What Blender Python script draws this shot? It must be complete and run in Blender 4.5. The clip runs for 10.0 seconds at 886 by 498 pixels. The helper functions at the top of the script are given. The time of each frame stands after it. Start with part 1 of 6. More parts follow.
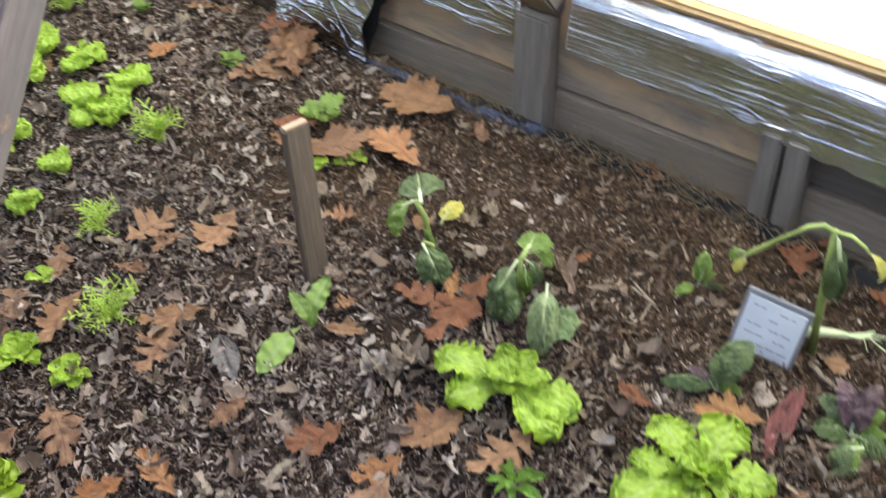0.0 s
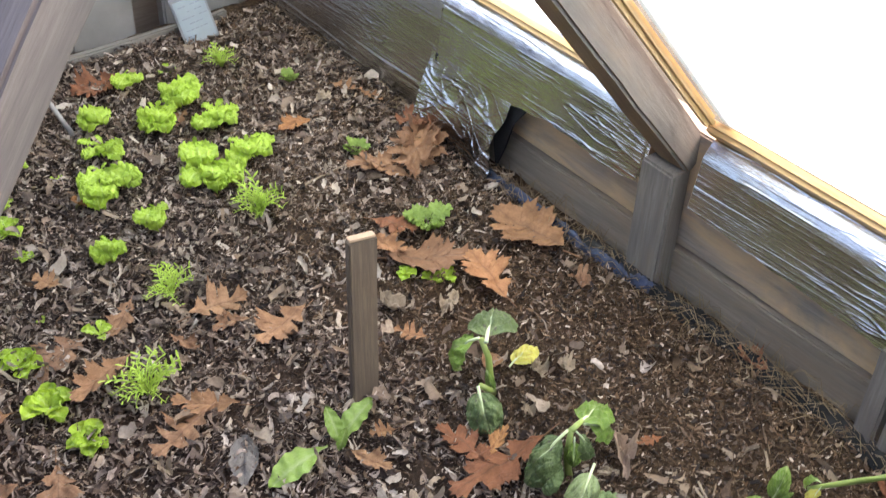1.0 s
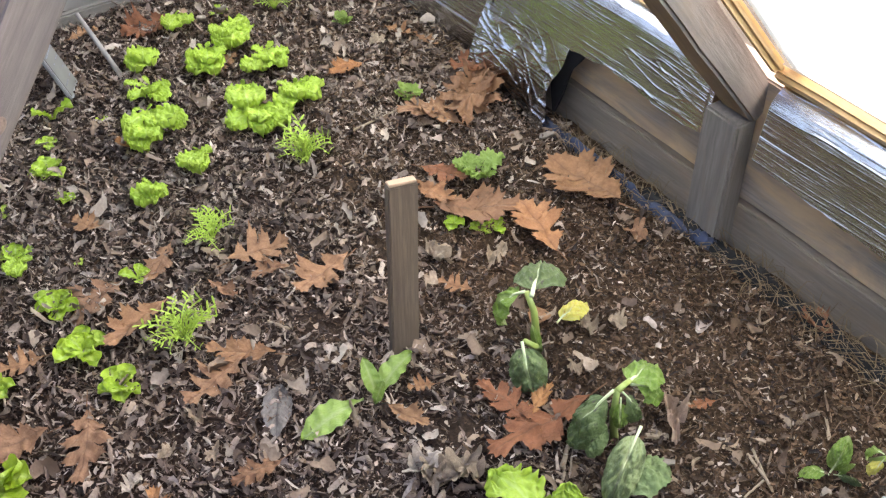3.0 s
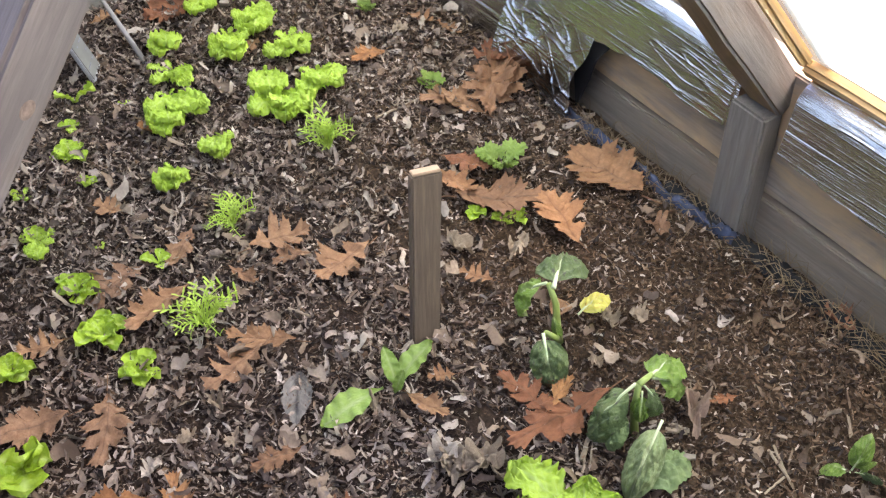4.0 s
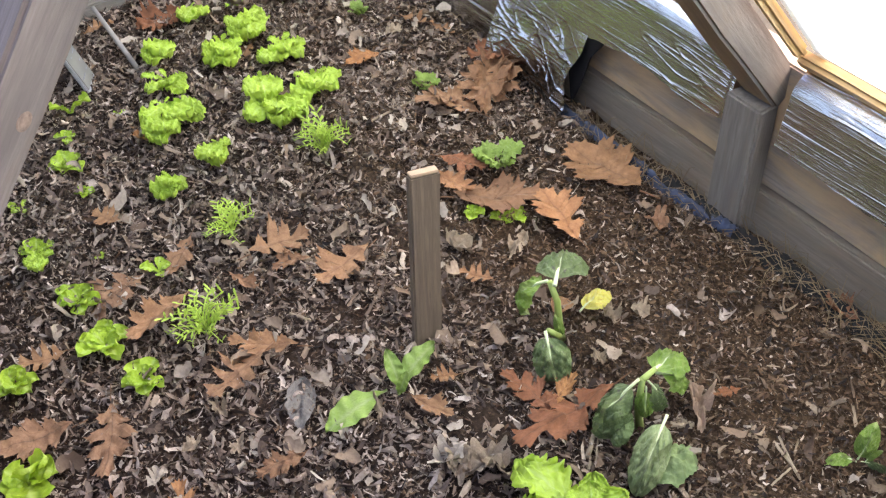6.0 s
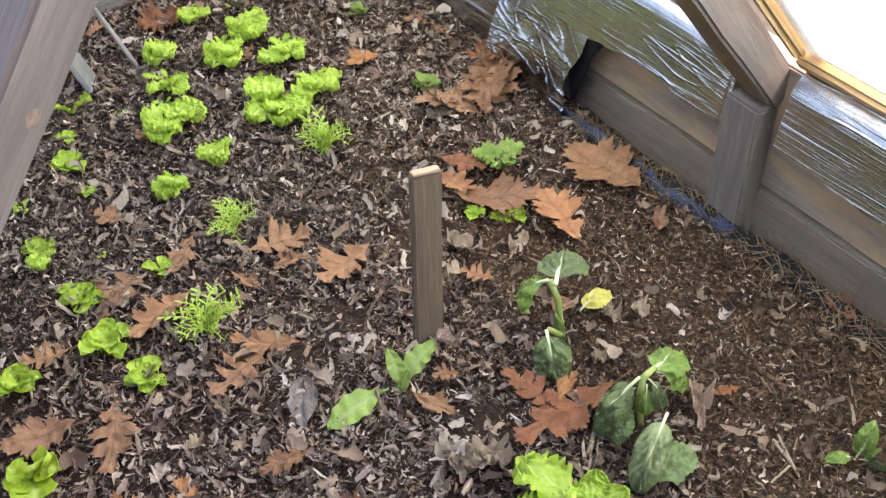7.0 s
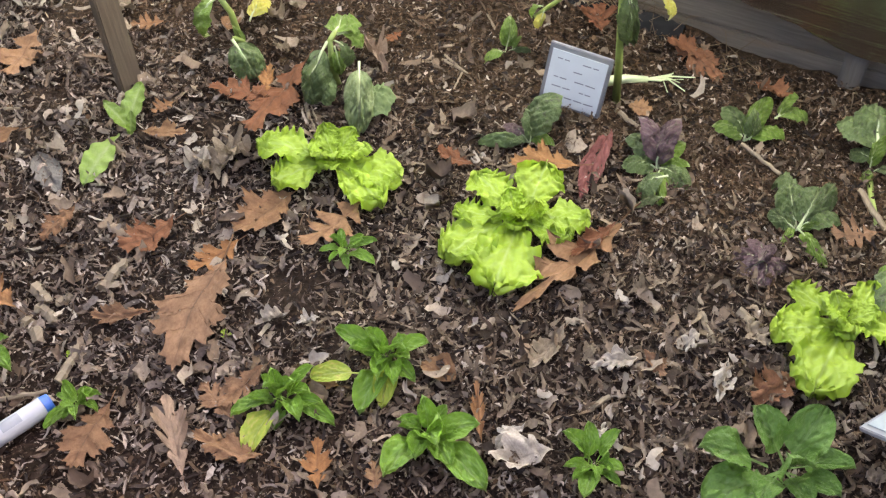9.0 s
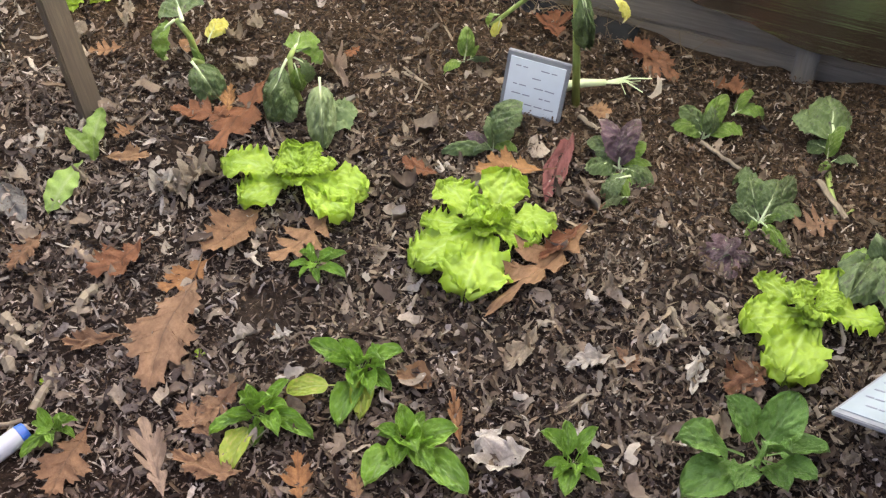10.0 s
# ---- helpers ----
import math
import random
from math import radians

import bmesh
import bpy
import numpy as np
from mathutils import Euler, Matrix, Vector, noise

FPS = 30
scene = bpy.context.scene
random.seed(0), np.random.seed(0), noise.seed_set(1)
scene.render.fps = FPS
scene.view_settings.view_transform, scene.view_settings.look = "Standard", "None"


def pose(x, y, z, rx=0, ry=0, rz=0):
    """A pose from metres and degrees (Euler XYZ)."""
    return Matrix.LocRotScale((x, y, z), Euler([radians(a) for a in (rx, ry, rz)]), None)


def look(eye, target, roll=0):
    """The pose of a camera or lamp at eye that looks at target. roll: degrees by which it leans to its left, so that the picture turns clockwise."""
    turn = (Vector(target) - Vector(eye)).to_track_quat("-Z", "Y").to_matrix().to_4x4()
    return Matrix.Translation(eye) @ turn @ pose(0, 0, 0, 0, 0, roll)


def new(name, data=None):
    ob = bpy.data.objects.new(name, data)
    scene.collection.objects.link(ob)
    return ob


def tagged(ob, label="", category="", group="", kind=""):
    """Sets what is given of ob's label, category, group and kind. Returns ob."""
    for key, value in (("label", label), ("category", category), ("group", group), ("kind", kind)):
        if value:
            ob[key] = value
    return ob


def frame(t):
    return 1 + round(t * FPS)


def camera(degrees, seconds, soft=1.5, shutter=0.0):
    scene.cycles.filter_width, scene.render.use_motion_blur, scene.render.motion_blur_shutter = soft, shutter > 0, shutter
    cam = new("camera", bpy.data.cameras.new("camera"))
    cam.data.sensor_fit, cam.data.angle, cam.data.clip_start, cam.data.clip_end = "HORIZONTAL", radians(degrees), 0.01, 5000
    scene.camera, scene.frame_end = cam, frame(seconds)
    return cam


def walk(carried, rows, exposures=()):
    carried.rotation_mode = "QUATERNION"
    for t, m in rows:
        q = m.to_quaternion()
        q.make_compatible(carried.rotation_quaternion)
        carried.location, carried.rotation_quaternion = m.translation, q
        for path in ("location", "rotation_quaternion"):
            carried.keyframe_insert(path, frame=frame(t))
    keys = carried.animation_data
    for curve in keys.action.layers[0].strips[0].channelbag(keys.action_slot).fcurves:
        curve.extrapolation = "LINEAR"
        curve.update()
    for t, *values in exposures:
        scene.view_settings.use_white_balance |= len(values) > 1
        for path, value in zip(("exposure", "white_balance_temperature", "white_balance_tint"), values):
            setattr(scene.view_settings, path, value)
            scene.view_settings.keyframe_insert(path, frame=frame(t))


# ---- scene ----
cam = camera(42.0, 10.0, soft=1.3, shutter=0.25)
PATH = [
    (0, (0.5763, -0.5595, 0.7662), (0.1313, 0.0262, 0.0888), -1.38),
    (0.2, (0.5638, -0.5271, 0.7667), (0.0733, 0.0415, 0.1062), 0.60),
    (0.5, (0.5649, -0.4836, 0.7641), (0.0206, 0.0345, 0.1043), 1.18),
    (0.8, (0.5812, -0.4404, 0.7599), (-0.0080, 0.0436, 0.1129), 1.59),
    (1, (0.5956, -0.4125, 0.7582), (-0.0013, 0.0859, 0.1295), 2.25),
    (1.2, (0.5963, -0.4130, 0.7488), (-0.0198, 0.0832, 0.1370), 1.97),
    (1.5, (0.5904, -0.3909, 0.7326), (-0.0494, 0.0503, 0.1034), -0.43),
    (2, (0.5789, -0.3723, 0.7263), (-0.0542, 0.0554, 0.0812), 0.24),
    (2.5, (0.5838, -0.3722, 0.7232), (-0.0374, 0.0633, 0.0717), 0.33),
    (2.7, (0.5867, -0.3733, 0.7215), (-0.0282, 0.0633, 0.0648), 0.62),
    (3.8, (0.5824, -0.3763, 0.7248), (-0.0402, 0.0492, 0.0681), 0.62),
    (4, (0.5796, -0.3789, 0.7209), (-0.0371, 0.0426, 0.0561), 0.93),
    (4.5, (0.5783, -0.3790, 0.7229), (-0.0352, 0.0438, 0.0559), 0.84),
    (5, (0.5758, -0.3794, 0.7220), (-0.0368, 0.0440, 0.0545), 0.67),
    (5.5, (0.5762, -0.3802, 0.7215), (-0.0424, 0.0423, 0.0591), 0.06),
    (5.7, (0.5785, -0.3800, 0.7195), (-0.0377, 0.0434, 0.0555), -0.60),
    (6.8, (0.5793, -0.3842, 0.7233), (-0.0385, 0.0395, 0.0610), -0.39),
    (7, (0.5813, -0.3880, 0.7214), (-0.0344, 0.0396, 0.0595), -0.29),
    (7.2, (0.5873, -0.3949, 0.7205), (-0.0132, 0.0406, 0.0499), 0.55),
    (7.5, (0.5916, -0.4169, 0.7284), (0.0276, 0.0559, 0.0513), 1.75),
    (7.8, (0.6025, -0.4678, 0.7262), (0.0924, 0.0576, 0.0452), 2.58),
    (8, (0.6070, -0.4889, 0.7388), (0.1467, 0.0498, 0.0332), 3.66),
    (8.2, (0.6147, -0.5194, 0.7390), (0.2014, 0.0486, 0.0273), 3.69),
    (8.5, (0.6272, -0.5515, 0.7372), (0.2620, 0.0123, -0.0036), 2.15),
    (8.8, (0.6334, -0.5918, 0.7405), (0.3299, -0.0076, -0.0122), 0.23),
    (9, (0.6369, -0.6006, 0.7394), (0.3440, -0.0304, -0.0281), -1.29),
    (9.2, (0.6369, -0.6047, 0.7405), (0.3481, -0.0270, -0.0229), -2.37),
    (9.5, (0.6340, -0.6113, 0.7421), (0.3565, -0.0183, -0.0139), -2.03),
    (10, (0.6381, -0.6114, 0.7389), (0.3678, -0.0173, -0.0187), -2.06),
]
walk(cam, [(t, look(eye, target, roll)) for t, eye, target, roll in PATH], exposures=[(0, 2.74, 7500, 26), (2, 2.84, 7600, 30), (7, 2.84, 7600, 30), (8.5, 2.86, 8300, 28), (10, 2.85, 8300, 28)])

# ---- light: a bright, thinly veiled sky; the sun is lost in it ----
SUN_EL, SUN_AZ = 50.0, 75.0        # degrees; azimuth counted from +x towards +y
world = bpy.data.worlds.new("sky")
scene.world = world
world.use_nodes = True
wn, wl = world.node_tree.nodes, world.node_tree.links
wn.clear()
sky = wn.new("ShaderNodeTexSky")
sky.sky_type = "NISHITA"
sky.sun_disc = False
sky.sun_elevation = radians(SUN_EL)
sky.sun_rotation = radians(90 - SUN_AZ)
sky.dust_density = 3.0
bg = wn.new("ShaderNodeBackground")
bg.inputs["Strength"].default_value = 0.15
wo = wn.new("ShaderNodeOutputWorld")
wl.new(sky.outputs[0], bg.inputs[0])
wl.new(bg.outputs[0], wo.inputs[0])
sun = new("sun", bpy.data.lights.new("sun", "SUN"))
sun.data.energy, sun.data.angle, sun.data.color = 1.5, radians(25.0), (1.0, 0.95, 0.88)
sun_dir = Vector((math.cos(radians(SUN_EL)) * math.cos(radians(SUN_AZ)),
                  math.cos(radians(SUN_EL)) * math.sin(radians(SUN_AZ)), math.sin(radians(SUN_EL))))
sun.matrix_world = look(sun_dir * 20, (0, 0, 0))


# ---- materials ----
def material(name):
    m = bpy.data.materials.new(name)
    m.use_nodes = True
    n, l = m.node_tree.nodes, m.node_tree.links
    return m, n, l, n["Principled BSDF"]


def ramp(n, l, fac, stops):
    r = n.new("ShaderNodeValToRGB")
    while len(r.color_ramp.elements) < len(stops):
        r.color_ramp.elements.new(0.5)
    for e, (p, c) in zip(r.color_ramp.elements, stops):
        e.position, e.color = p, (*c, 1)
    l.new(fac, r.inputs[0])
    return r.outputs[0]


def coords(n, l, scale=(1, 1, 1), kind="Object"):
    tc, mp = n.new("ShaderNodeTexCoord"), n.new("ShaderNodeMapping")
    mp.inputs["Scale"].default_value = scale
    l.new(tc.outputs[kind], mp.inputs[0])
    return mp.outputs[0]


def fractal(n, l, vec, scale, detail=6, rough=0.6, distort=0.0):
    t = n.new("ShaderNodeTexNoise")
    t.inputs["Scale"].default_value, t.inputs["Detail"].default_value = scale, detail
    t.inputs["Roughness"].default_value, t.inputs["Distortion"].default_value = rough, distort
    l.new(vec, t.inputs["Vector"])
    return t.outputs["Fac"]


def mix(n, l, fac, a, b, mode="MIX"):
    m = n.new("ShaderNodeMix")
    m.data_type, m.blend_type = "RGBA", mode
    for sock, v in ((m.inputs[0], fac), (m.inputs[6], a), (m.inputs[7], b)):
        if isinstance(v, (int, float)):
            sock.default_value = v
        elif isinstance(v, tuple):
            sock.default_value = (*v, 1)
        else:
            l.new(v, sock)
    return m.outputs[2]


def bump(n, l, bsdf, height, strength=0.4, distance=0.002):
    b = n.new("ShaderNodeBump")
    b.inputs["Strength"].default_value, b.inputs["Distance"].default_value = strength, distance
    l.new(height, b.inputs["Height"])
    l.new(b.outputs[0], bsdf.inputs["Normal"])


def wood(name, pale, dark, stain, along="x", rough=0.75, grain=1.0, stain_at=0.62):
    """Sawn timber: grain drawn out along one axis of the piece, knots and stains over it."""
    m, n, l, b = material(name)
    s = {"x": (0.06, 1, 1), "y": (1, 0.06, 1), "z": (1, 1, 0.06)}[along]
    v = coords(n, l, s)
    fine = fractal(n, l, v, 420 * grain, 8, 0.7, 0.3)
    broad = fractal(n, l, v, 60 * grain, 5, 0.6, 1.2)
    blot = fractal(n, l, coords(n, l, tuple(0.25 if k == 0.06 else 1 for k in s)), 22, 5, 0.65, 0.8)
    c = mix(n, l, ramp(n, l, fine, [(0.26, (0, 0, 0)), (0.70, (1, 1, 1))]), dark, pale)
    c = mix(n, l, ramp(n, l, broad, [(0.42, (0, 0, 0)), (0.66, (0.7, 0.7, 0.7))]), c, dark)
    c = mix(n, l, ramp(n, l, blot, [(stain_at - 0.1, (0, 0, 0)), (stain_at + 0.1, (0.85, 0.85, 0.85))]), c, stain)
    l.new(c, b.inputs["Base Color"])
    b.inputs["Roughness"].default_value = rough
    bump(n, l, b, fine, 0.35, 0.0012)
    return m


def leafy(name, young, old, vein=None, rough=0.45, spots=None, thin=0.35, relief=1.0):
    """Live leaf blade: light comes through it; blotched at two scales, paler veins."""
    m, n, l, b = material(name)
    v = coords(n, l)
    info = n.new("ShaderNodeObjectInfo")
    a = fractal(n, l, v, 6, 4, 0.6)
    f = fractal(n, l, v, 17, 4, 0.55)
    c = mix(n, l, ramp(n, l, a, [(0.32, (0, 0, 0)), (0.68, (1, 1, 1))]), old, young)
    c = mix(n, l, ramp(n, l, info.outputs["Random"], [(0.0, (0, 0, 0)), (1.0, (0.55, 0.55, 0.55))]), c, tuple(min(1, k * 1.25) for k in young))
    if spots:
        c = mix(n, l, ramp(n, l, a, [(0.55, (0, 0, 0)), (0.68, (0.9, 0.9, 0.9))]), c, spots)
    if vein:
        at = n.new("ShaderNodeAttribute")
        at.attribute_name = "vein"
        c = mix(n, l, at.outputs["Fac"], c, vein)
    l.new(c, b.inputs["Base Color"])
    b.inputs["Roughness"].default_value = rough
    bump(n, l, b, f, min(1.0, 0.5 * relief), 0.0035)
    tr = n.new("ShaderNodeBsdfTranslucent")
    l.new(c, tr.inputs["Color"])
    ms = n.new("ShaderNodeMixShader")
    ms.inputs[0].default_value = thin
    l.new(b.outputs[0], ms.inputs[1])
    l.new(tr.outputs[0], ms.inputs[2])
    l.new(ms.outputs[0], n["Material Output"].inputs["Surface"])
    return m


def dead(name, tones, rough=0.7, island=False, thin=0.12, veins=True):
    """Dry leaf or litter: each piece takes its own tone, mottled, with fine wrinkles."""
    m, n, l, b = material(name)
    v = coords(n, l)
    if island:
        pick = n.new("ShaderNodeNewGeometry").outputs["Random Per Island"]
    else:
        pick = n.new("ShaderNodeObjectInfo").outputs["Random"]
    k = len(tones)
    c = ramp(n, l, pick, [(i / max(1, k - 1), t) for i, t in enumerate(tones)])
    a = fractal(n, l, v, 45 if island else 5, 5, 0.65)
    f = fractal(n, l, v, 300 if island else 34, 6, 0.65)
    c = mix(n, l, ramp(n, l, a, [(0.4, (0, 0, 0)), (0.72, (0.7, 0.7, 0.7))]), c, tuple(x * 0.45 for x in tones[0]))
    c = mix(n, l, ramp(n, l, f, [(0.35, (0.35, 0.35, 0.35)), (0.6, (0, 0, 0))]), c, tuple(x * 0.4 for x in tones[0]))
    if veins:
        at = n.new("ShaderNodeAttribute")
        at.attribute_name = "vein"
        c = mix(n, l, at.outputs["Fac"], c, tuple(min(1, x * 0.46) for x in tones[-1]))
    l.new(c, b.inputs["Base Color"])
    b.inputs["Roughness"].default_value = rough
    b.inputs["Specular IOR Level"].default_value = 0.22
    bump(n, l, b, f, 0.5, 0.0015)
    if thin:
        tr = n.new("ShaderNodeBsdfTranslucent")
        l.new(c, tr.inputs["Color"])
        ms = n.new("ShaderNodeMixShader")
        ms.inputs[0].default_value = thin
        l.new(b.outputs[0], ms.inputs[1])
        l.new(tr.outputs[0], ms.inputs[2])
        l.new(ms.outputs[0], n["Material Output"].inputs["Surface"])
    return m


def plain(name, colour, rough=0.5, metal=0.0, vary=0.15, scale=40, relief=0.2):
    m, n, l, b = material(name)
    f = fractal(n, l, coords(n, l), scale, 5, 0.6)
    c = mix(n, l, ramp(n, l, f, [(0.3, (0, 0, 0)), (0.7, (1, 1, 1))]), tuple(x * (1 - vary) for x in colour), tuple(min(1, x * (1 + vary)) for x in colour))
    l.new(c, b.inputs["Base Color"])
    b.inputs["Roughness"].default_value, b.inputs["Metallic"].default_value = rough, metal
    bump(n, l, b, f, relief, 0.001)
    return m


def soil_material():
    m, n, l, b = material("soil")
    v = coords(n, l)
    a = fractal(n, l, v, 9, 4, 0.6)
    g = fractal(n, l, v, 220, 8, 0.7)
    c = ramp(n, l, g, [(0.34, (0.010, 0.006, 0.004)), (0.54, (0.042, 0.026, 0.017)), (0.74, (0.12, 0.078, 0.048))])
    c = mix(n, l, ramp(n, l, a, [(0.4, (0, 0, 0)), (0.65, (0.6, 0.6, 0.6))]), c, (0.022, 0.013, 0.008))
    # browner, drier earth along the wall
    sep, mr = n.new("ShaderNodeSeparateXYZ"), n.new("ShaderNodeMapRange")
    l.new(v, sep.inputs[0])
    l.new(sep.outputs["Y"], mr.inputs[0])
    mr.inputs[1].default_value, mr.inputs[2].default_value, mr.inputs[4].default_value = -0.02, 0.14, 0.5
    dry = ramp(n, l, g, [(0.38, (0.018, 0.010, 0.005)), (0.56, (0.075, 0.044, 0.021)), (0.72, (0.20, 0.125, 0.066))])
    c = mix(n, l, mr.outputs[0], c, dry)
    l.new(c, b.inputs["Base Color"])
    b.inputs["Roughness"].default_value = 0.95
    b.inputs["Specular IOR Level"].default_value = 0.15
    bump(n, l, b, g, 0.9, 0.004)
    return m


def foil_material():
    """Aluminised bubble wrap: bright, creased along the wall."""
    m, n, l, b = material("reflective_foil")
    v = coords(n, l, (0.035, 1, 1))
    f = fractal(n, l, v, 340, 6, 0.65, 0.1)
    g = fractal(n, l, coords(n, l), 18, 3, 0.5)
    c = mix(n, l, g, (0.46, 0.485, 0.51), (0.62, 0.655, 0.69))
    l.new(c, b.inputs["Base Color"])
    b.inputs["Metallic"].default_value = 1.0
    b.inputs["Roughness"].default_value = 0.09
    bump(n, l, b, f, 0.34, 0.002)
    return m


def panel_material():
    """Milky twin-wall roof sheet: scatters the daylight that falls on it from outside."""
    m, n, l, b = material("milky_sheet")
    f = fractal(n, l, coords(n, l), 3, 3, 0.5)
    c = mix(n, l, f, (0.78, 0.91, 0.95), (0.86, 0.95, 0.97))
    tr = n.new("ShaderNodeBsdfTranslucent")
    l.new(c, tr.inputs["Color"])
    b.inputs["Base Color"].default_value = (0.85, 0.93, 0.97, 1)
    b.inputs["Roughness"].default_value = 0.3
    ms = n.new("ShaderNodeMixShader")
    ms.inputs[0].default_value = 0.88
    l.new(b.outputs[0], ms.inputs[1])
    l.new(tr.outputs[0], ms.inputs[2])
    l.new(ms.outputs[0], n["Material Output"].inputs["Surface"])
    return m


GREY_WOOD = (0.209, 0.191, 0.164), (0.110, 0.101, 0.086), (0.178, 0.138, 0.097)
M = {
    "soil": soil_material(),
    "foil": foil_material(),
    "panel": panel_material(),
    "board": wood("weathered_board", (0.394, 0.340, 0.270), (0.179, 0.153, 0.123), (0.526, 0.359, 0.198), "x", stain_at=0.46),
    "low_board": wood("damp_grey_board", (0.262, 0.222, 0.168), (0.134, 0.113, 0.088), (0.226, 0.165, 0.107), "x"),
    # grey boards with the shade of the foil overhang put into their colour
    "grey_shade_board": wood("shaded_grey_board", (0.170, 0.146, 0.115), (0.090, 0.076, 0.060), (0.155, 0.112, 0.075), "x"),
    "under_y": wood("tan_underside", (0.281, 0.183, 0.098), (0.164, 0.105, 0.056), (0.211, 0.125, 0.062), "y"),
    "grey_x": wood("grey_timber", *GREY_WOOD, "x"),
    "grey_y": wood("grey_timber_across", *GREY_WOOD, "y"),
    "grey_z": wood("grey_timber_upright", *GREY_WOOD, "z"),
    "pine_x": wood("new_pine", (0.612, 0.425, 0.204), (0.493, 0.306, 0.119), (0.357, 0.170, 0.060), "x", 0.55, stain_at=0.68),
    "pine_y": wood("new_pine_slope", (0.612, 0.425, 0.204), (0.493, 0.306, 0.119), (0.357, 0.170, 0.060), "y", 0.55, stain_at=0.68),
    "stake": wood("stake_wood", (0.176, 0.127, 0.081), (0.082, 0.058, 0.039), (0.109, 0.078, 0.051), "z", stain_at=0.6),
    "endgrain": plain("cut_end", (0.36, 0.25, 0.16), 0.8),
    "tarp": plain("blue_sheet", (0.008, 0.020, 0.050), 0.55, 0, 0.5, 60, 0.6),
    "black": plain("black_felt", (0.007, 0.007, 0.007), 0.95),
}


# ---- helpers of this scene ----
def thing(name, where, label, category, group="", kind=""):
    ob = new(name)
    ob.empty_display_size = 0.02
    ob.matrix_world = where if isinstance(where, Matrix) else Matrix.Translation(where)
    return tagged(ob, label, category, group, kind)


def mesh_of(name, bm, mat, smooth=False):
    me = bpy.data.meshes.new(name)
    bmesh.ops.recalc_face_normals(bm, faces=bm.faces)
    bm.to_mesh(me)
    bm.free()
    if mat:
        me.materials.append(mat)
    if smooth:
        me.shade_smooth()
    return me


def place(name, me, parent=None, m=None, label=""):
    ob = new(name, me)
    ob.parent = parent
    if m is not None:
        ob.matrix_basis = m
    return tagged(ob, label)


def part(name, bm, mat, parent, label="", m=None, smooth=False):
    return place(name, mesh_of(name, bm, mat, smooth), parent, m, label)


def beam(size, bevel=0.0015, cuts=0, wear=0.0, seed=0):
    """A sawn piece with eased edges, its length cut up a little so that it is not dead straight."""
    bm = bmesh.new()
    bmesh.ops.create_cube(bm, size=1)
    bmesh.ops.scale(bm, vec=size, verts=bm.verts)
    if cuts:
        ax = max(range(3), key=lambda i: size[i])
        es = [e for e in bm.edges if abs((e.verts[0].co - e.verts[1].co)[ax]) > size[ax] * 0.9]
        bmesh.ops.subdivide_edges(bm, edges=es, cuts=cuts)
    if bevel:
        es = [e for e in bm.edges if len(e.link_faces) == 2 and e.calc_face_angle(0) > 0.5]
        bmesh.ops.bevel(bm, geom=es, offset=bevel, segments=2, affect="EDGES")
    if wear:
        for v in bm.verts:
            v.co += Vector([noise.noise(v.co * 30 + Vector((seed, k * 7, 3))) for k in range(3)]) * wear
    return bm


def sstep(a, b, x):
    t = min(1, max(0, (x - a) / (b - a)))
    return t * t * (3 - 2 * t)


def soil_z(x, y):
    """Height of the bed: nearly level, a shallow dip by the wall, lumps of mulch over it."""
    z = -0.035 * math.exp(-((x - 0.56) ** 2 + (y - 0.27) ** 2) / (2 * 0.13 ** 2))
    z += 0.006 * noise.noise(Vector((x * 6, y * 6, 1.7)))
    z -= 0.012 * math.exp(-((x + 0.0) ** 2 + (y + 0.34) ** 2) / (2 * 0.15 ** 2))
    z -= 0.010 * sstep(0.27, 0.33, y) * sstep(-0.5, -0.2, x)
    return z


def soil_fine(x, y):
    p = Vector((x, y, 0))
    return soil_z(x, y) + 0.0040 * noise.noise(p * 19) + 0.0040 * noise.noise(p * 42) + 0.0024 * noise.noise(p * 95)
# ---- the bed and its frame ----
WALL_Y = 0.327
BED = (-0.72, 0.90, -0.47, 0.345)          # x0, x1, y0, y1 of the soil


def build_soil():
    x0, x1, y0, y1 = BED
    nx, ny = 270, 136
    vs, fs = [], []
    for j in range(ny + 1):
        for i in range(nx + 1):
            x, y = x0 + (x1 - x0) * i / nx, y0 + (y1 - y0) * j / ny
            vs.append((x, y, soil_fine(x, y)))
    for j in range(ny):
        for i in range(nx):
            a = j * (nx + 1) + i
            fs.append((a, a + 1, a + nx + 2, a + nx + 1))
    me = bpy.data.meshes.new("soil_bed")
    me.from_pydata(vs, [], fs)
    me.shade_smooth()
    me.materials.append(M["soil"])
    tagged(new("soil_bed", me), "dark crumbly garden soil of the bed under mulch", "soil", kind="structure")


build_soil()

# ground round the frame, out to the horizon
bm = bmesh.new()
bmesh.ops.create_grid(bm, x_segments=40, y_segments=40, size=400)
for v in bm.verts:
    v.co.z = -0.30
ground = part("ground", bm, plain("grass_ground", (0.066, 0.064, 0.042), 0.9, 0, 0.5, 6), None)
tagged(ground, "rough grassy ground round the cold frame", "ground", kind="structure")

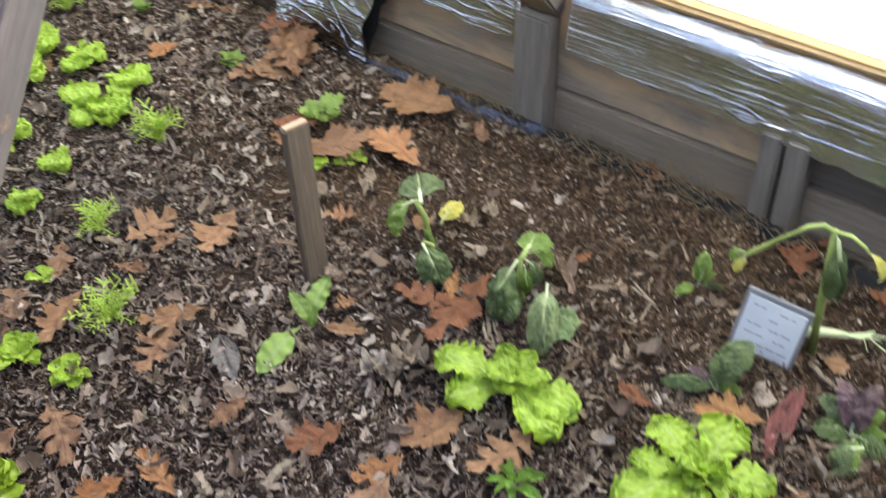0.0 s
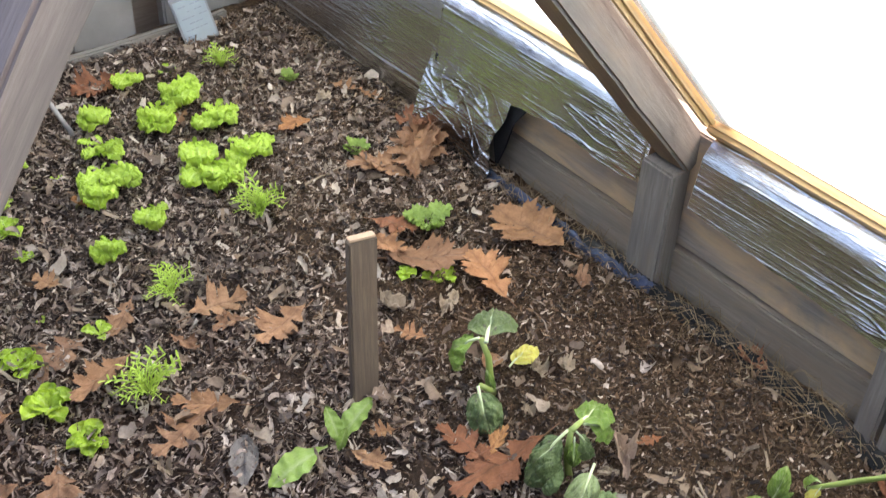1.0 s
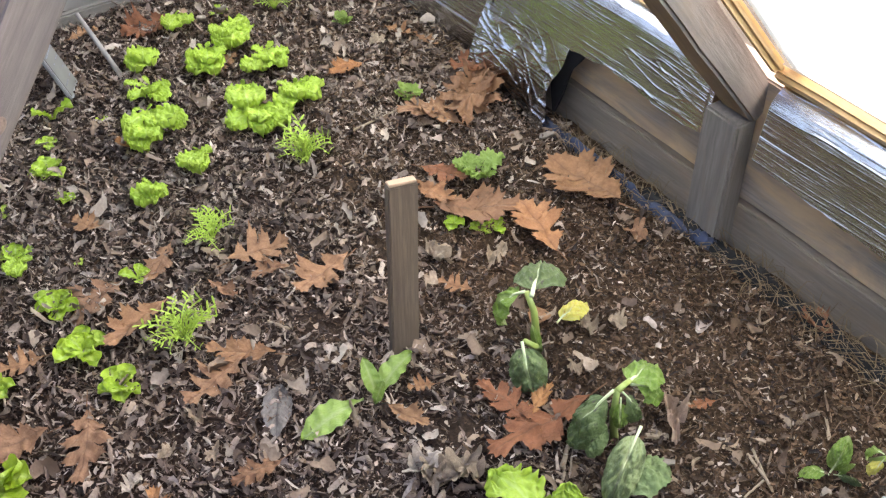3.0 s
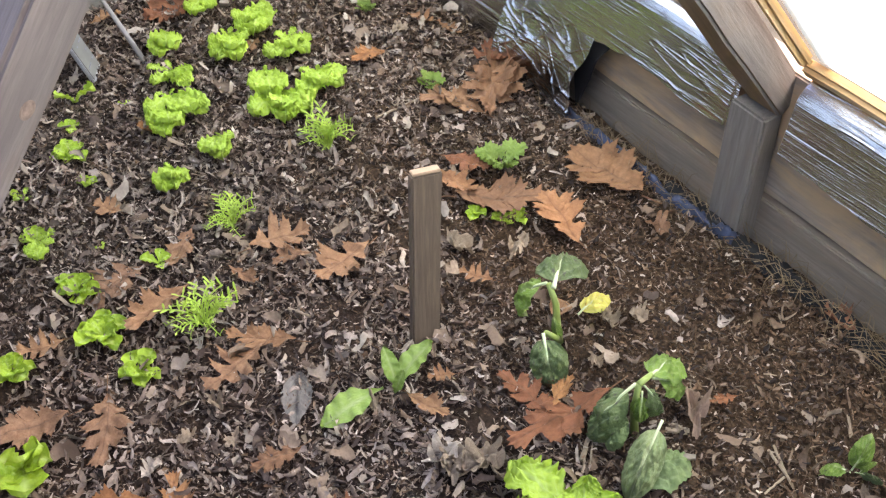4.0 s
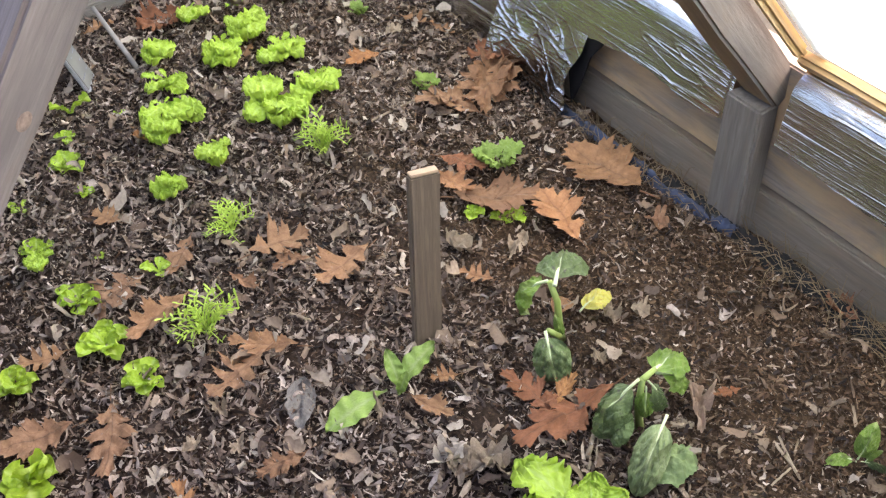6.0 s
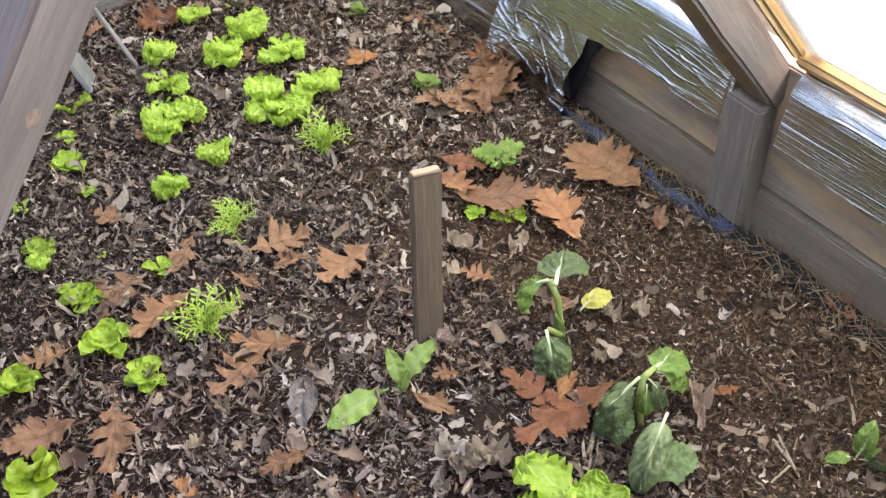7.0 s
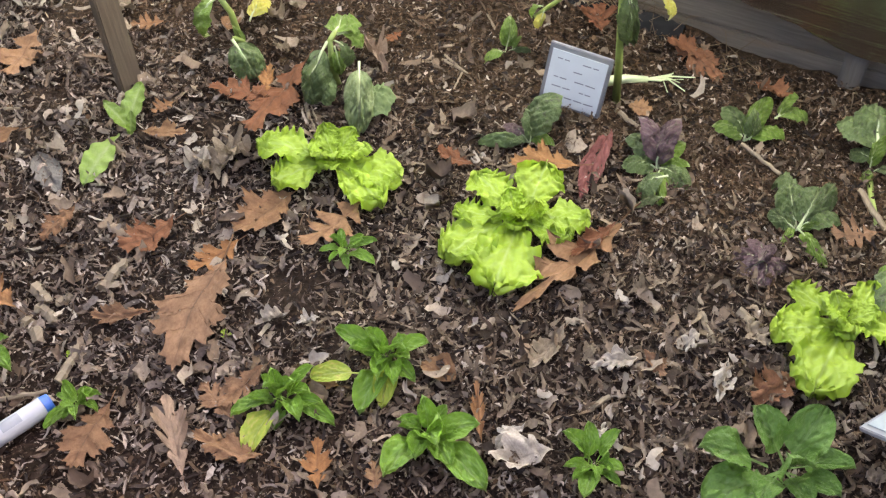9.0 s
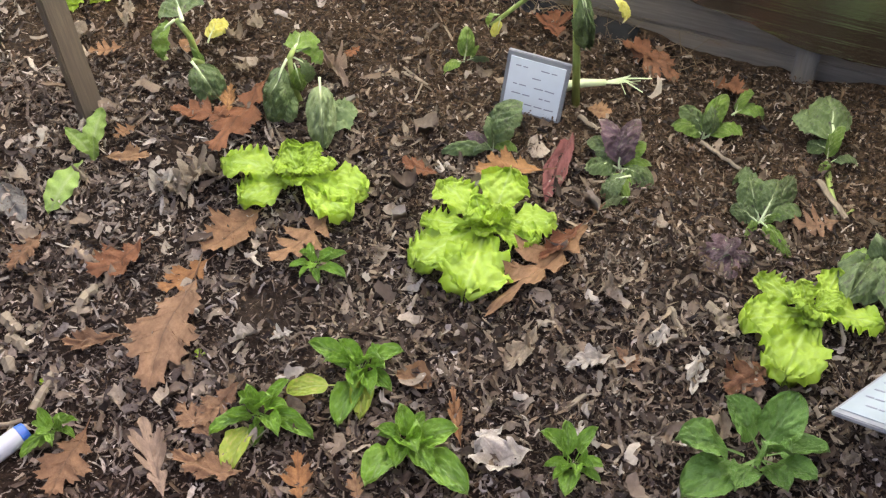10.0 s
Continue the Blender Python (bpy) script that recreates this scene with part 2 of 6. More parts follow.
# long wall with its boards
wall = thing("wall_long", (0, 0, 0), "low wall of weathered grey-brown horizontal boards", "wall", kind="structure")
# right of the post pair the grey upper boards carry painted-in shade
for x0, x1, top in ((-0.83, 0.3105, "board"), (0.3135, 1.07, "grey_shade_board")):
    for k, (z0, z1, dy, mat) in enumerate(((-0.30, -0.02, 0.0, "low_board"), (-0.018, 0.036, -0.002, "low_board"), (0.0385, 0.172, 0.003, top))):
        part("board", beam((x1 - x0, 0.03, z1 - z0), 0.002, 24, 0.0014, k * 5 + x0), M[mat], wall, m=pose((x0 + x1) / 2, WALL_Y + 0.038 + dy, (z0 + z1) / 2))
# end wall behind the bed and the low wall on the open side
wall_end = thing("wall_end", (0, 0, 0), "grey weathered end wall of the cold frame", "wall", kind="structure")
for k, (z0, z1) in enumerate(((-0.30, 0.05), (0.052, 0.20), (0.202, 0.36))):
    part("board", beam((0.03, 1.0, z1 - z0), 0.002, 12, 0.001, 30 + k), M["grey_y"], wall_end, m=pose(-0.80, -0.06, (z0 + z1) / 2))
wall_near = thing("wall_open_side", (0, 0, 0), "low board wall on the open side of the bed", "wall", kind="structure")
for k, (z0, z1) in enumerate(((-0.30, -0.1), (-0.098, 0.05), (0.052, 0.165))):
    part("board", beam((1.9, 0.03, z1 - z0), 0.002, 16, 0.001, 50 + k), M["grey_x"], wall_near, m=pose(0.12, -0.485, (z0 + z1) / 2))
# end wall out of view, added and raised to darken the near end
wall_far = thing("unseen_end_wall", (0, 0, 0), "unseen grey board wall added to shade the near end of the bed", "wall", kind="structure")
for k, (z0, z1) in enumerate(((-0.30, 0.05), (0.052, 0.20), (0.202, 0.36))):
    part("board", beam((0.03, 0.80, z1 - z0), 0.002, 8, 0.001, 70 + k), M["grey_y"], wall_far, m=pose(0.93, -0.062, (z0 + z1) / 2))
# added triangle above it, out of view, cuts the light from +x
bm = bmesh.new()
ends = [[bm.verts.new((x, y, z)) for y, z in ((-0.46, 0.362), (0.34, 0.362), (0.16, 0.52), (-0.06, 0.70), (-0.20, 0.60))] for x in (0.915, 0.945)]
bm.faces.new(ends[0])
bm.faces.new(ends[1][::-1])
for k in range(5):
    bm.faces.new((ends[0][k - 1], ends[0][k], ends[1][k], ends[1][k - 1]))
part("shading_gable", bm, M["grey_y"], wall_far)


def post(x0, x1, y, depth, z0, z1, label):
    w = x1 - x0
    p = thing("wall_post", ((x0 + x1) / 2, y, z0), label, "post", "posts along the wall")
    part("upright", beam((w, depth, z1 - z0), 0.0025, 6, 0.0008, x0 * 90), M["grey_z"], p, m=pose(0, 0, (z1 - z0) / 2))
    return p


post(0.004, 0.047, 0.339, 0.026, -0.05, 0.132, "weathered grey upright post under the rafter")
post(0.288, 0.309, 0.340, 0.026, -0.06, 0.098, "short weathered post, one of a close pair")
post(0.314, 0.337, 0.340, 0.026, -0.06, 0.098, "short weathered post, one of a close pair")
post(0.597, 0.620, 0.346, 0.024, -0.09, 0.040, "short grey post half hidden under foil")

# rafters: one from the long wall, one from the open side, meeting over the bed


def rafter(a, b, width, depth, x, label, seed):
    """A sloping timber whose inner edge runs from a to b, both (y, z)."""
    (ya, za), (yb, zb) = a, b
    ln = math.hypot(yb - ya, zb - za)
    ang = math.degrees(math.atan2(zb - za, yb - ya))
    out = 1 if abs(ang) < 90 else -1
    r = thing("rafter", pose(x, ya, za, ang), label, "rafter", "rafters")
    ob = part("timber", beam((width, ln, depth), 0.003, 14, 0.001, seed), M["grey_y"], r, m=pose(0, ln / 2, out * depth / 2))
    if out < 0:
        ob.data.materials.append(M["under_y"])
        for f in ob.data.polygons:
            f.material_index = int(f.normal.z * out < -0.6)
    return r


rafter((0.345, 0.128), (-0.105, 0.66), 0.040, 0.036, 0.029, "weathered grey-brown rafter rising from the wall post", 3)
open_rafter = rafter((-0.42, 0.150), (-0.09, 0.634), 0.046, 0.032, 0.027, "weathered grey rafter with a knot at the open side", 9)
M["knot"] = plain("dark_knot", (0.19, 0.145, 0.105), 0.8, 0, 0.4, 300, 0.4)
for s, n, r in ((0.264, 0.010, 0.0046), (0.40, 0.019, 0.0030)):
    bm = bmesh.new()
    bmesh.ops.create_uvsphere(bm, u_segments=16, v_segments=8, radius=r)
    part("knot", bm, M["knot"], open_rafter, "dark wood knot", m=pose(0.0228, s, n) @ Matrix.Diagonal((0.12, 1.5, 0.9, 1)), smooth=True)

# unseen hedge behind and beside the camera, added to dim low sky and foil reflections
vs, fs = [], []
for i in range(161):
    a = radians(140 + 260 * i / 160)
    for j in range(13):
        h = j / 12
        r = 4.2 - 0.5 * h * h + 0.22 * noise.noise(Vector((math.cos(a) * 9, math.sin(a) * 9, h * 7)))
        vs.append((math.cos(a) * r, math.sin(a) * r, -0.3 + 1.9 * h + 0.15 * noise.noise(Vector((a * 9, 3, 0))) * h))
for i in range(160):
    for j in range(12):
        k = i * 13 + j
        fs.append((k, k + 13, k + 14, k + 1))
me = bpy.data.meshes.new("hedge")
me.from_pydata(vs, [], fs)
me.materials.append(plain("hedge_foliage", (0.045, 0.05, 0.034), 0.8, 0, 0.6, 14, 1.0))
tagged(new("hedge_backdrop", me), "unseen dull green hedge added to dim the low sky and darken the foil's reflections", "hedge", kind="structure")
# its foliage, a thick uneven coat of leaf clumps inside and out
g = np.random.default_rng(8)
n = 26000
a = np.radians(g.uniform(139, 401, n))
h = g.random(n)
r = 4.2 - 0.5 * h * h + g.normal(0, 0.16, n) + 0.2 * np.sin(a * 13) * h
c = np.stack([np.cos(a) * r, np.sin(a) * r, -0.3 + 2.05 * h + g.normal(0, 0.05, n)], 1)
u, v = g.normal(0, 1, (2, n, 3))
u *= g.uniform(0.03, 0.075, (n, 1)) / np.linalg.norm(u, axis=1, keepdims=True)
v *= g.uniform(0.02, 0.05, (n, 1)) / np.linalg.norm(v, axis=1, keepdims=True)
co = np.stack([c - u, c + v, c + u, c - v], 1).reshape(-1, 3)
me = bpy.data.meshes.new("hedge_leaves")
me.from_pydata(co.tolist(), [], np.arange(4 * n).reshape(-1, 4).tolist())
me.materials.append(dead("hedge_leaf", [(0.034, 0.036, 0.022), (0.062, 0.062, 0.040), (0.055, 0.050, 0.034)], 0.6, True, 0.0, False))
tagged(new("hedge_leaves", me), "small dull green leaves of the added unseen hedge", "hedge", kind="stuff")


# ---- the foil, the sashes and what lies along the wall ----
def foil_bottom(x):
    """Lower edge of the foil along the wall: torn away beside the post, hanging low at both ends."""
    if x < -0.32:
        return -0.01
    if x < 0.0:
        return 0.098 + 0.004 * math.sin(x * 40)
    if x < 0.45:
        return 0.107 - 0.055 * max(0, x - 0.06) / 0.38 * 0.45
    return 0.082 - 0.052 * sstep(0.42, 0.50, x) - 0.024 * sstep(0.50, 0.62, x)


def ridge(x, z, k):
    """A sharp fold where the noise crosses zero, flat elsewhere."""
    n = noise.noise(Vector((x, z, k)))
    return max(0.0, 1 - abs(n) * 12)


def creased(x, z, k=0.0):
    """Depth of the folds: long ones along the wall, short kinks bunched round the staples."""
    bunch = sstep(0.22, 0.50, noise.noise(Vector((x * 9, z * 9, 5.5 + k))))
    a = ridge(x * 2.4 + 0.25 * noise.noise(Vector((x * 12, z * 12, k))), z * 170, 3.1 + k)
    d = ridge(x * 1.6, z * 330 + 2 * noise.noise(Vector((x * 5, 0, k))), 9.4 + k) * sstep(-0.05, 0.25, noise.noise(Vector((x * 20, z * 240, k))))
    b = ridge(x * 22 + z * 30, z * 85, 7.7 + k) * bunch
    c = noise.noise(Vector((x * 9, z * 20, 1.3 + k)))
    part_of = 0.22 + 0.78 * sstep(-0.05, 0.35, noise.noise(Vector((x * 8, z * 70, 8.8 + k))))
    return (1 + sstep(-0.25, -0.40, x)) * (0.0008 * a * part_of + 0.00055 * d + 0.0008 * b + 0.0010 * c)


def build_foil():
    f = thing("foil_insulation", (0, 0, 0), "crinkled silver foil insulation stapled along the board wall", "foil sheet")

    def sheet(x0, x1, nx, nz, name, label=""):
        vs, fs = [], []
        for i in range(nx + 1):
            x = x0 + (x1 - x0) * i / nx
            lo = foil_bottom(x) + 0.003 * noise.noise(Vector((x * 50, 0, 9)))
            hi = 0.182 + 0.003 * noise.noise(Vector((x * 20, 4, 1)))
            for j in range(nz + 1):
                s = j / nz
                z = lo + (hi - lo) * s
                out = creased(x, z) + 0.010 * (1 - s) ** 1.5
                out += 0.020 * sstep(0.42, 0.52, x) * math.sin(math.pi * s) ** 1.5
                out += 0.004 * sstep(-0.28, -0.45, x) * (1 - s)
                if s > 0.66:
                    out -= 0.024 * ((s - 0.66) / 0.34) ** 2
                vs.append((x, WALL_Y + 0.012 - out, z))
        for i in range(nx):
            for j in range(nz):
                a = i * (nz + 1) + j
                fs.append((a, a + nz + 1, a + nz + 2, a + 1))
        me = bpy.data.meshes.new(name)
        me.from_pydata(vs, [], fs)
        me.materials.append(M["foil"])
        me.shade_smooth()
        place(name, me, f, None, label)

    sheet(-0.70, 0.006, 320, 190, "far_sheet")
    sheet(0.066, 0.92, 380, 200, "near_sheet")
    # flap that has come away and leans out on the soil
    vs, fs = [], []
    n, k = 150, 110
    for i in range(n + 1):
        u = i / n
        x = -0.328 + 0.142 * u
        top = 0.100
        low = -0.004
        for j in range(k + 1):
            s = j / k
            z = low + (top - low) * s
            y = WALL_Y - 0.032 + 0.036 * s + 0.012 * math.sin(u * math.pi) * (1 - s)
            y -= 1.0 * creased(x * 1.3, z, 4.0) + (0.0011 * ridge(x * 30 + z * 60, z * 9 - x * 15, 2.0) + 0.0008 * ridge(x * 50 - z * 40, z * 40, 6.0) + 0.003 * noise.noise(Vector((x * 30, z * 25, 2)))) * (1 - sstep(0.85, 1, s))
            vs.append((x - 0.012 * (1 - s) * u + 0.012 * math.sin(s * 9) * (u > 0.92) * (1 - s), y, z))
    for i in range(n):
        for j in range(k):
            a = i * (k + 1) + j
            fs.append((a, a + k + 1, a + k + 2, a + 1))
    me = bpy.data.meshes.new("loose_flap")
    me.from_pydata(vs, [], fs)
    me.materials.append(M["foil"])
    me.shade_smooth()
    place("loose_flap", me, f, None, "torn foil flap hanging down to the soil")
    # dark backing that shows at the tear
    bm = bmesh.new()
    pts = [(-0.200, 0.096), (-0.162, 0.098), (-0.183, 0.070), (-0.195, 0.030), (-0.207, 0.000), (-0.215, 0.04)]
    a = [bm.verts.new((x, WALL_Y + 0.004, z)) for x, z in pts]
    b = [bm.verts.new((x, WALL_Y + 0.007, z)) for x, z in pts]
    bm.faces.new(a)
    bm.faces.new(b[::-1])
    for i in range(len(pts)):
        bm.faces.new((a[i], a[i - 1], b[i - 1], b[i]))
    part("torn_backing", bm, M["black"], f, "black backing at the tear")


build_foil()

SLOPE = math.degrees(math.atan2(0.752, -0.659))


def sash(x0, x1, low, label, side=1):
    """Glazed roof sash lying on the rafters; low = (y, z) of its lower edge, side = +1 for the slope over the long wall."""
    ang = SLOPE if side > 0 else 180 - SLOPE + 4
    s = thing("roof_sash", pose((x0 + x1) / 2, low[0], low[1], ang), label, "roof sash", "roof sashes")
    w, ln, th = x1 - x0, 0.64, 0.012
    up = -side
    part("bottom_rail", beam((w, 0.020, th), 0.0042, 10, 0.0006, x0 * 50), M["pine_x"], s, m=pose(0, 0.010, up * th / 2))
    part("top_rail", beam((w, 0.030, th), 0.002), M["pine_x"], s, m=pose(0, ln - 0.015, up * th / 2))
    for sx in (-1, 1):
        part("stile", beam((0.013, ln - 0.052, th), 0.004, 10, 0.0006, sx * 7), M["pine_y"], s, m=pose(sx * (w / 2 - 0.0065), ln / 2 - 0.005, up * th / 2))
    part("milky_panel", beam((w - 0.03, ln - 0.04, 0.004), 0), M["panel"], s, "milky translucent plastic sheet", m=pose(0, ln / 2, up * (th + 0.0025)))
    for sx in (-1, 1):
        part("cover_strip", beam((0.014, ln - 0.02, 0.003), 0.0006), M["strip"], s, "pale grey cover strip", m=pose(sx * (w / 2 - 0.020), ln / 2, up * (th + 0.0064)))
    return s


M["strip"] = plain("grey_strip", (0.55, 0.56, 0.56), 0.5)
sash(0.056, 0.62, (0.352, 0.176), "new pine roof sash with a milky sheet over the wall")
sash(0.63, 1.10, (0.352, 0.176), "new pine roof sash with a milky sheet over the wall")
sash(-0.74, 0.000, (0.352, 0.170), "new pine roof sash with a milky sheet over the wall")
sash(-0.70, -0.006, (-0.452, 0.150), "closed pine sash beside the open bay", side=-1)
rafter((0.345, 0.128), (-0.105, 0.66), 0.040, 0.036, 0.625, "weathered grey-brown rafter at the far side of the bay", 13)
rafter((0.345, 0.128), (-0.105, 0.66), 0.040, 0.036, -0.72, "weathered grey-brown rafter at the end wall", 17)


def crumpled_strip(name, pts, width, mat, label, category, seed, lift=0.004):
    """A narrow strip of sheet half buried along a line, rucked up along its length."""
    vs, fs = [], []
    n, k = 90, 10
    for i in range(n + 1):
        f = i / n * (len(pts) - 1)
        a = min(int(f), len(pts) - 2)
        p = Vector(pts[a]).lerp(Vector(pts[a + 1]), f - a)
        for j in range(k + 1):
            q = j / k - 0.5
            w = width * (1 + 0.3 * noise.noise(Vector((f * 3, seed, 0))))
            z = soil_z(p.x, p.y) + lift + 0.010 * math.cos(q * math.pi) + 0.006 * noise.noise(Vector((f * 14, q * 6, seed))) + 0.002 * noise.noise(Vector((f * 40, q * 9, seed)))
            z -= 0.012 * max(0, noise.noise(Vector((f * 2.2, 3, seed))))
            vs.append((p.x, p.y + q * w, z))
    for i in range(n):
        for j in range(k):
            c = i * (k + 1) + j
            fs.append((c, c + 1, c + k + 2, c + k + 1))
    me = bpy.data.meshes.new(name)
    me.from_pydata(vs, [], fs)
    me.materials.append(mat)
    me.shade_smooth()
    return tagged(new(name, me), label, category)


crumpled_strip("blue_sheet", [(-0.29, 0.322), (-0.20, 0.315), (-0.08, 0.316), (0.0, 0.314), (0.05, 0.322)], 0.014, M["tarp"],
               "edge of a blue plastic sheet half buried along the wall", "plastic sheet", 4.0)
crumpled_strip("black_sheet", [(-0.05, 0.326), (0.12, 0.326), (0.30, 0.326), (0.44, 0.328)], 0.026, M["black"],
               "black plastic edge half buried at the foot of the wall", "plastic sheet", 8.0, 0.003)

# marker stake
lean = Vector((-0.0145, 0.009, 0.171)).normalized()
across = (Vector((0.2, 0.98, 0)) - lean * Vector((0.2, 0.98, 0)).dot(lean)).normalized()
stake = thing("garden_stake", Matrix((across, lean.cross(across), lean)).transposed().to_4x4(), "weathered flat wooden stake pushed into the soil", "stake")
part("slat", beam((0.0250, 0.0095, 0.243), 0.0012, 10, 0.0006, 2), M["stake"], stake, m=pose(0, 0, 0.0485))
part("cut_top", beam((0.0236, 0.0082, 0.0022), 0.0006), M["endgrain"], stake, "pale sawn top end", m=pose(0, 0, 0.1715))


# ---- leaf blades ----
def blade_mesh(name, mat, half, depth, nu=22, nv=8, ahead=None, vein=None, stalk=0.0, stalk_w=0.03, seed=0):
    """A leaf of length 1 along +y: half(s) its half width, depth(s, q) its height, ahead(s, q) a shift along y."""
    vs, fs, ve = [], [], []
    for i in range(nu + 1):
        s = i / nu
        for j in range(nv + 1):
            q = 2 * j / nv - 1
            side = 1 if q >= 0 else -1
            h = half(s, side)
            y = s + (ahead(s, abs(q), h) if ahead else 0)
            vs.append((q * h, y, depth(s, q)))
            ve.append(vein(s, q, h) if vein else 0.0)
    for i in range(nu):
        for j in range(nv):
            a = i * (nv + 1) + j
            fs.append((a, a + 1, a + nv + 2, a + nv + 1))
    me = bpy.data.meshes.new(name)
    me.from_pydata(vs, [], fs)
    at = me.attributes.new("vein", "FLOAT", "POINT")
    at.data.foreach_set("value", ve)
    me.materials.append(mat)
    me.shade_smooth()
    return me


def feather_vein(n_side, width=0.06, strength=0.9, slant=0.9):
    def f(s, q, h):
        x = abs(q) * h
        mid = max(0.0, 1 - x / (width * (1.15 - s)))
        p = (s - x * slant) * n_side
        d = abs(p - round(p)) / n_side
        side = max(0.0, 1 - d / 0.028) * 0.62 * (1 - 0.6 * abs(q))
        return min(1.0, strength * max(mid, side))
    return f


GREEN = {
    "frill": leafy("lettuce_leaf", (0.345, 0.505, 0.052), (0.275, 0.435, 0.036), (0.44, 0.59, 0.16), 0.40, thin=0.34, relief=0.75),
    "smooth": leafy("seedling_leaf", (0.36, 0.53, 0.04), (0.23, 0.40, 0.025), (0.45, 0.60, 0.15), 0.4, thin=0.35),
    "spin": leafy("spinach_leaf", (0.190, 0.370, 0.043), (0.105, 0.250, 0.030), (0.300, 0.460, 0.140), 0.34, thin=0.28),
    "spin_y": leafy("yellowing_leaf", (0.50, 0.56, 0.08), (0.20, 0.36, 0.04), (0.55, 0.6, 0.2), 0.42, spots=(0.62, 0.52, 0.16), thin=0.3),
    "round": leafy("round_leaf", (0.130, 0.270, 0.050), (0.077, 0.185, 0.034), (0.210, 0.350, 0.110), 0.33, thin=0.22, relief=1.6),
    "must": leafy("mustard_leaf", (0.109, 0.172, 0.046), (0.056, 0.086, 0.040), (0.304, 0.383, 0.165), 0.5, spots=(0.066, 0.054, 0.050), thin=0.2, relief=1.6),
    "must_g": leafy("mustard_leaf_green", (0.160, 0.276, 0.036), (0.092, 0.172, 0.028), (0.416, 0.512, 0.208), 0.42, thin=0.25, relief=1.4),
    "must_p": leafy("mustard_leaf_purple", (0.163, 0.085, 0.092), (0.096, 0.059, 0.065), (0.311, 0.266, 0.207), 0.55, spots=(0.067, 0.081, 0.037), thin=0.2, relief=1.5),
    "must_y": leafy("mustard_leaf_yellow", (0.62, 0.58, 0.12), (0.45, 0.42, 0.09), (0.7, 0.7, 0.4), 0.45, spots=(0.5, 0.3, 0.06), thin=0.3),
    "must_c": leafy("mustard_leaf_pale", (0.266, 0.340, 0.141), (0.096, 0.148, 0.059), (0.429, 0.474, 0.281), 0.5, thin=0.25, relief=2.0),
    "must_u": leafy("mustard_leaf_underside", (0.185, 0.266, 0.096), (0.133, 0.207, 0.074), (0.281, 0.355, 0.185), 0.55, thin=0.25),
    "lance": leafy("weed_leaf", (0.224, 0.352, 0.064), (0.144, 0.256, 0.044), (0.304, 0.400, 0.144), 0.42, thin=0.28),
    "thread": leafy("feathery_leaf", (0.42, 0.58, 0.09), (0.27, 0.45, 0.05), None, 0.42, thin=0.35),
    "parsley": leafy("parsley_leaf", (0.233, 0.354, 0.070), (0.146, 0.242, 0.043), None, 0.45, thin=0.3),
}
RIB = plain("white_rib", (0.585, 0.678, 0.386), 0.35, 0, 0.1, 60, 0.1)
STEM = plain("green_stem", (0.234, 0.312, 0.078), 0.45, 0, 0.2, 60, 0.1)
BLADES, RIBS = {}, {}


def rib_mesh(depth):
    """Thick pale midrib lying in the middle of a blade, widest at the foot."""
    bm = bmesh.new()
    rings = []
    n = 16
    for i in range(n + 1):
        s = i / n * 0.66
        r = 0.042 * (1 - s) ** 1.5 + 0.005
        z = depth(s, 0.0) + 0.60 * r
        rings.append([bm.verts.new((r * math.cos(a), s, z + 0.55 * r * math.sin(a))) for a in [2 * math.pi * c / 8 for c in range(8)]])
    for a, b in zip(rings, rings[1:]):
        for c in range(8):
            bm.faces.new((a[c], a[(c + 1) % 8], b[(c + 1) % 8], b[c]))
    bm.faces.new(rings[0])
    bm.faces.new(rings[-1][::-1])
    return mesh_of("midrib", bm, RIB, True)


def rnd(k):
    return random.Random(k)


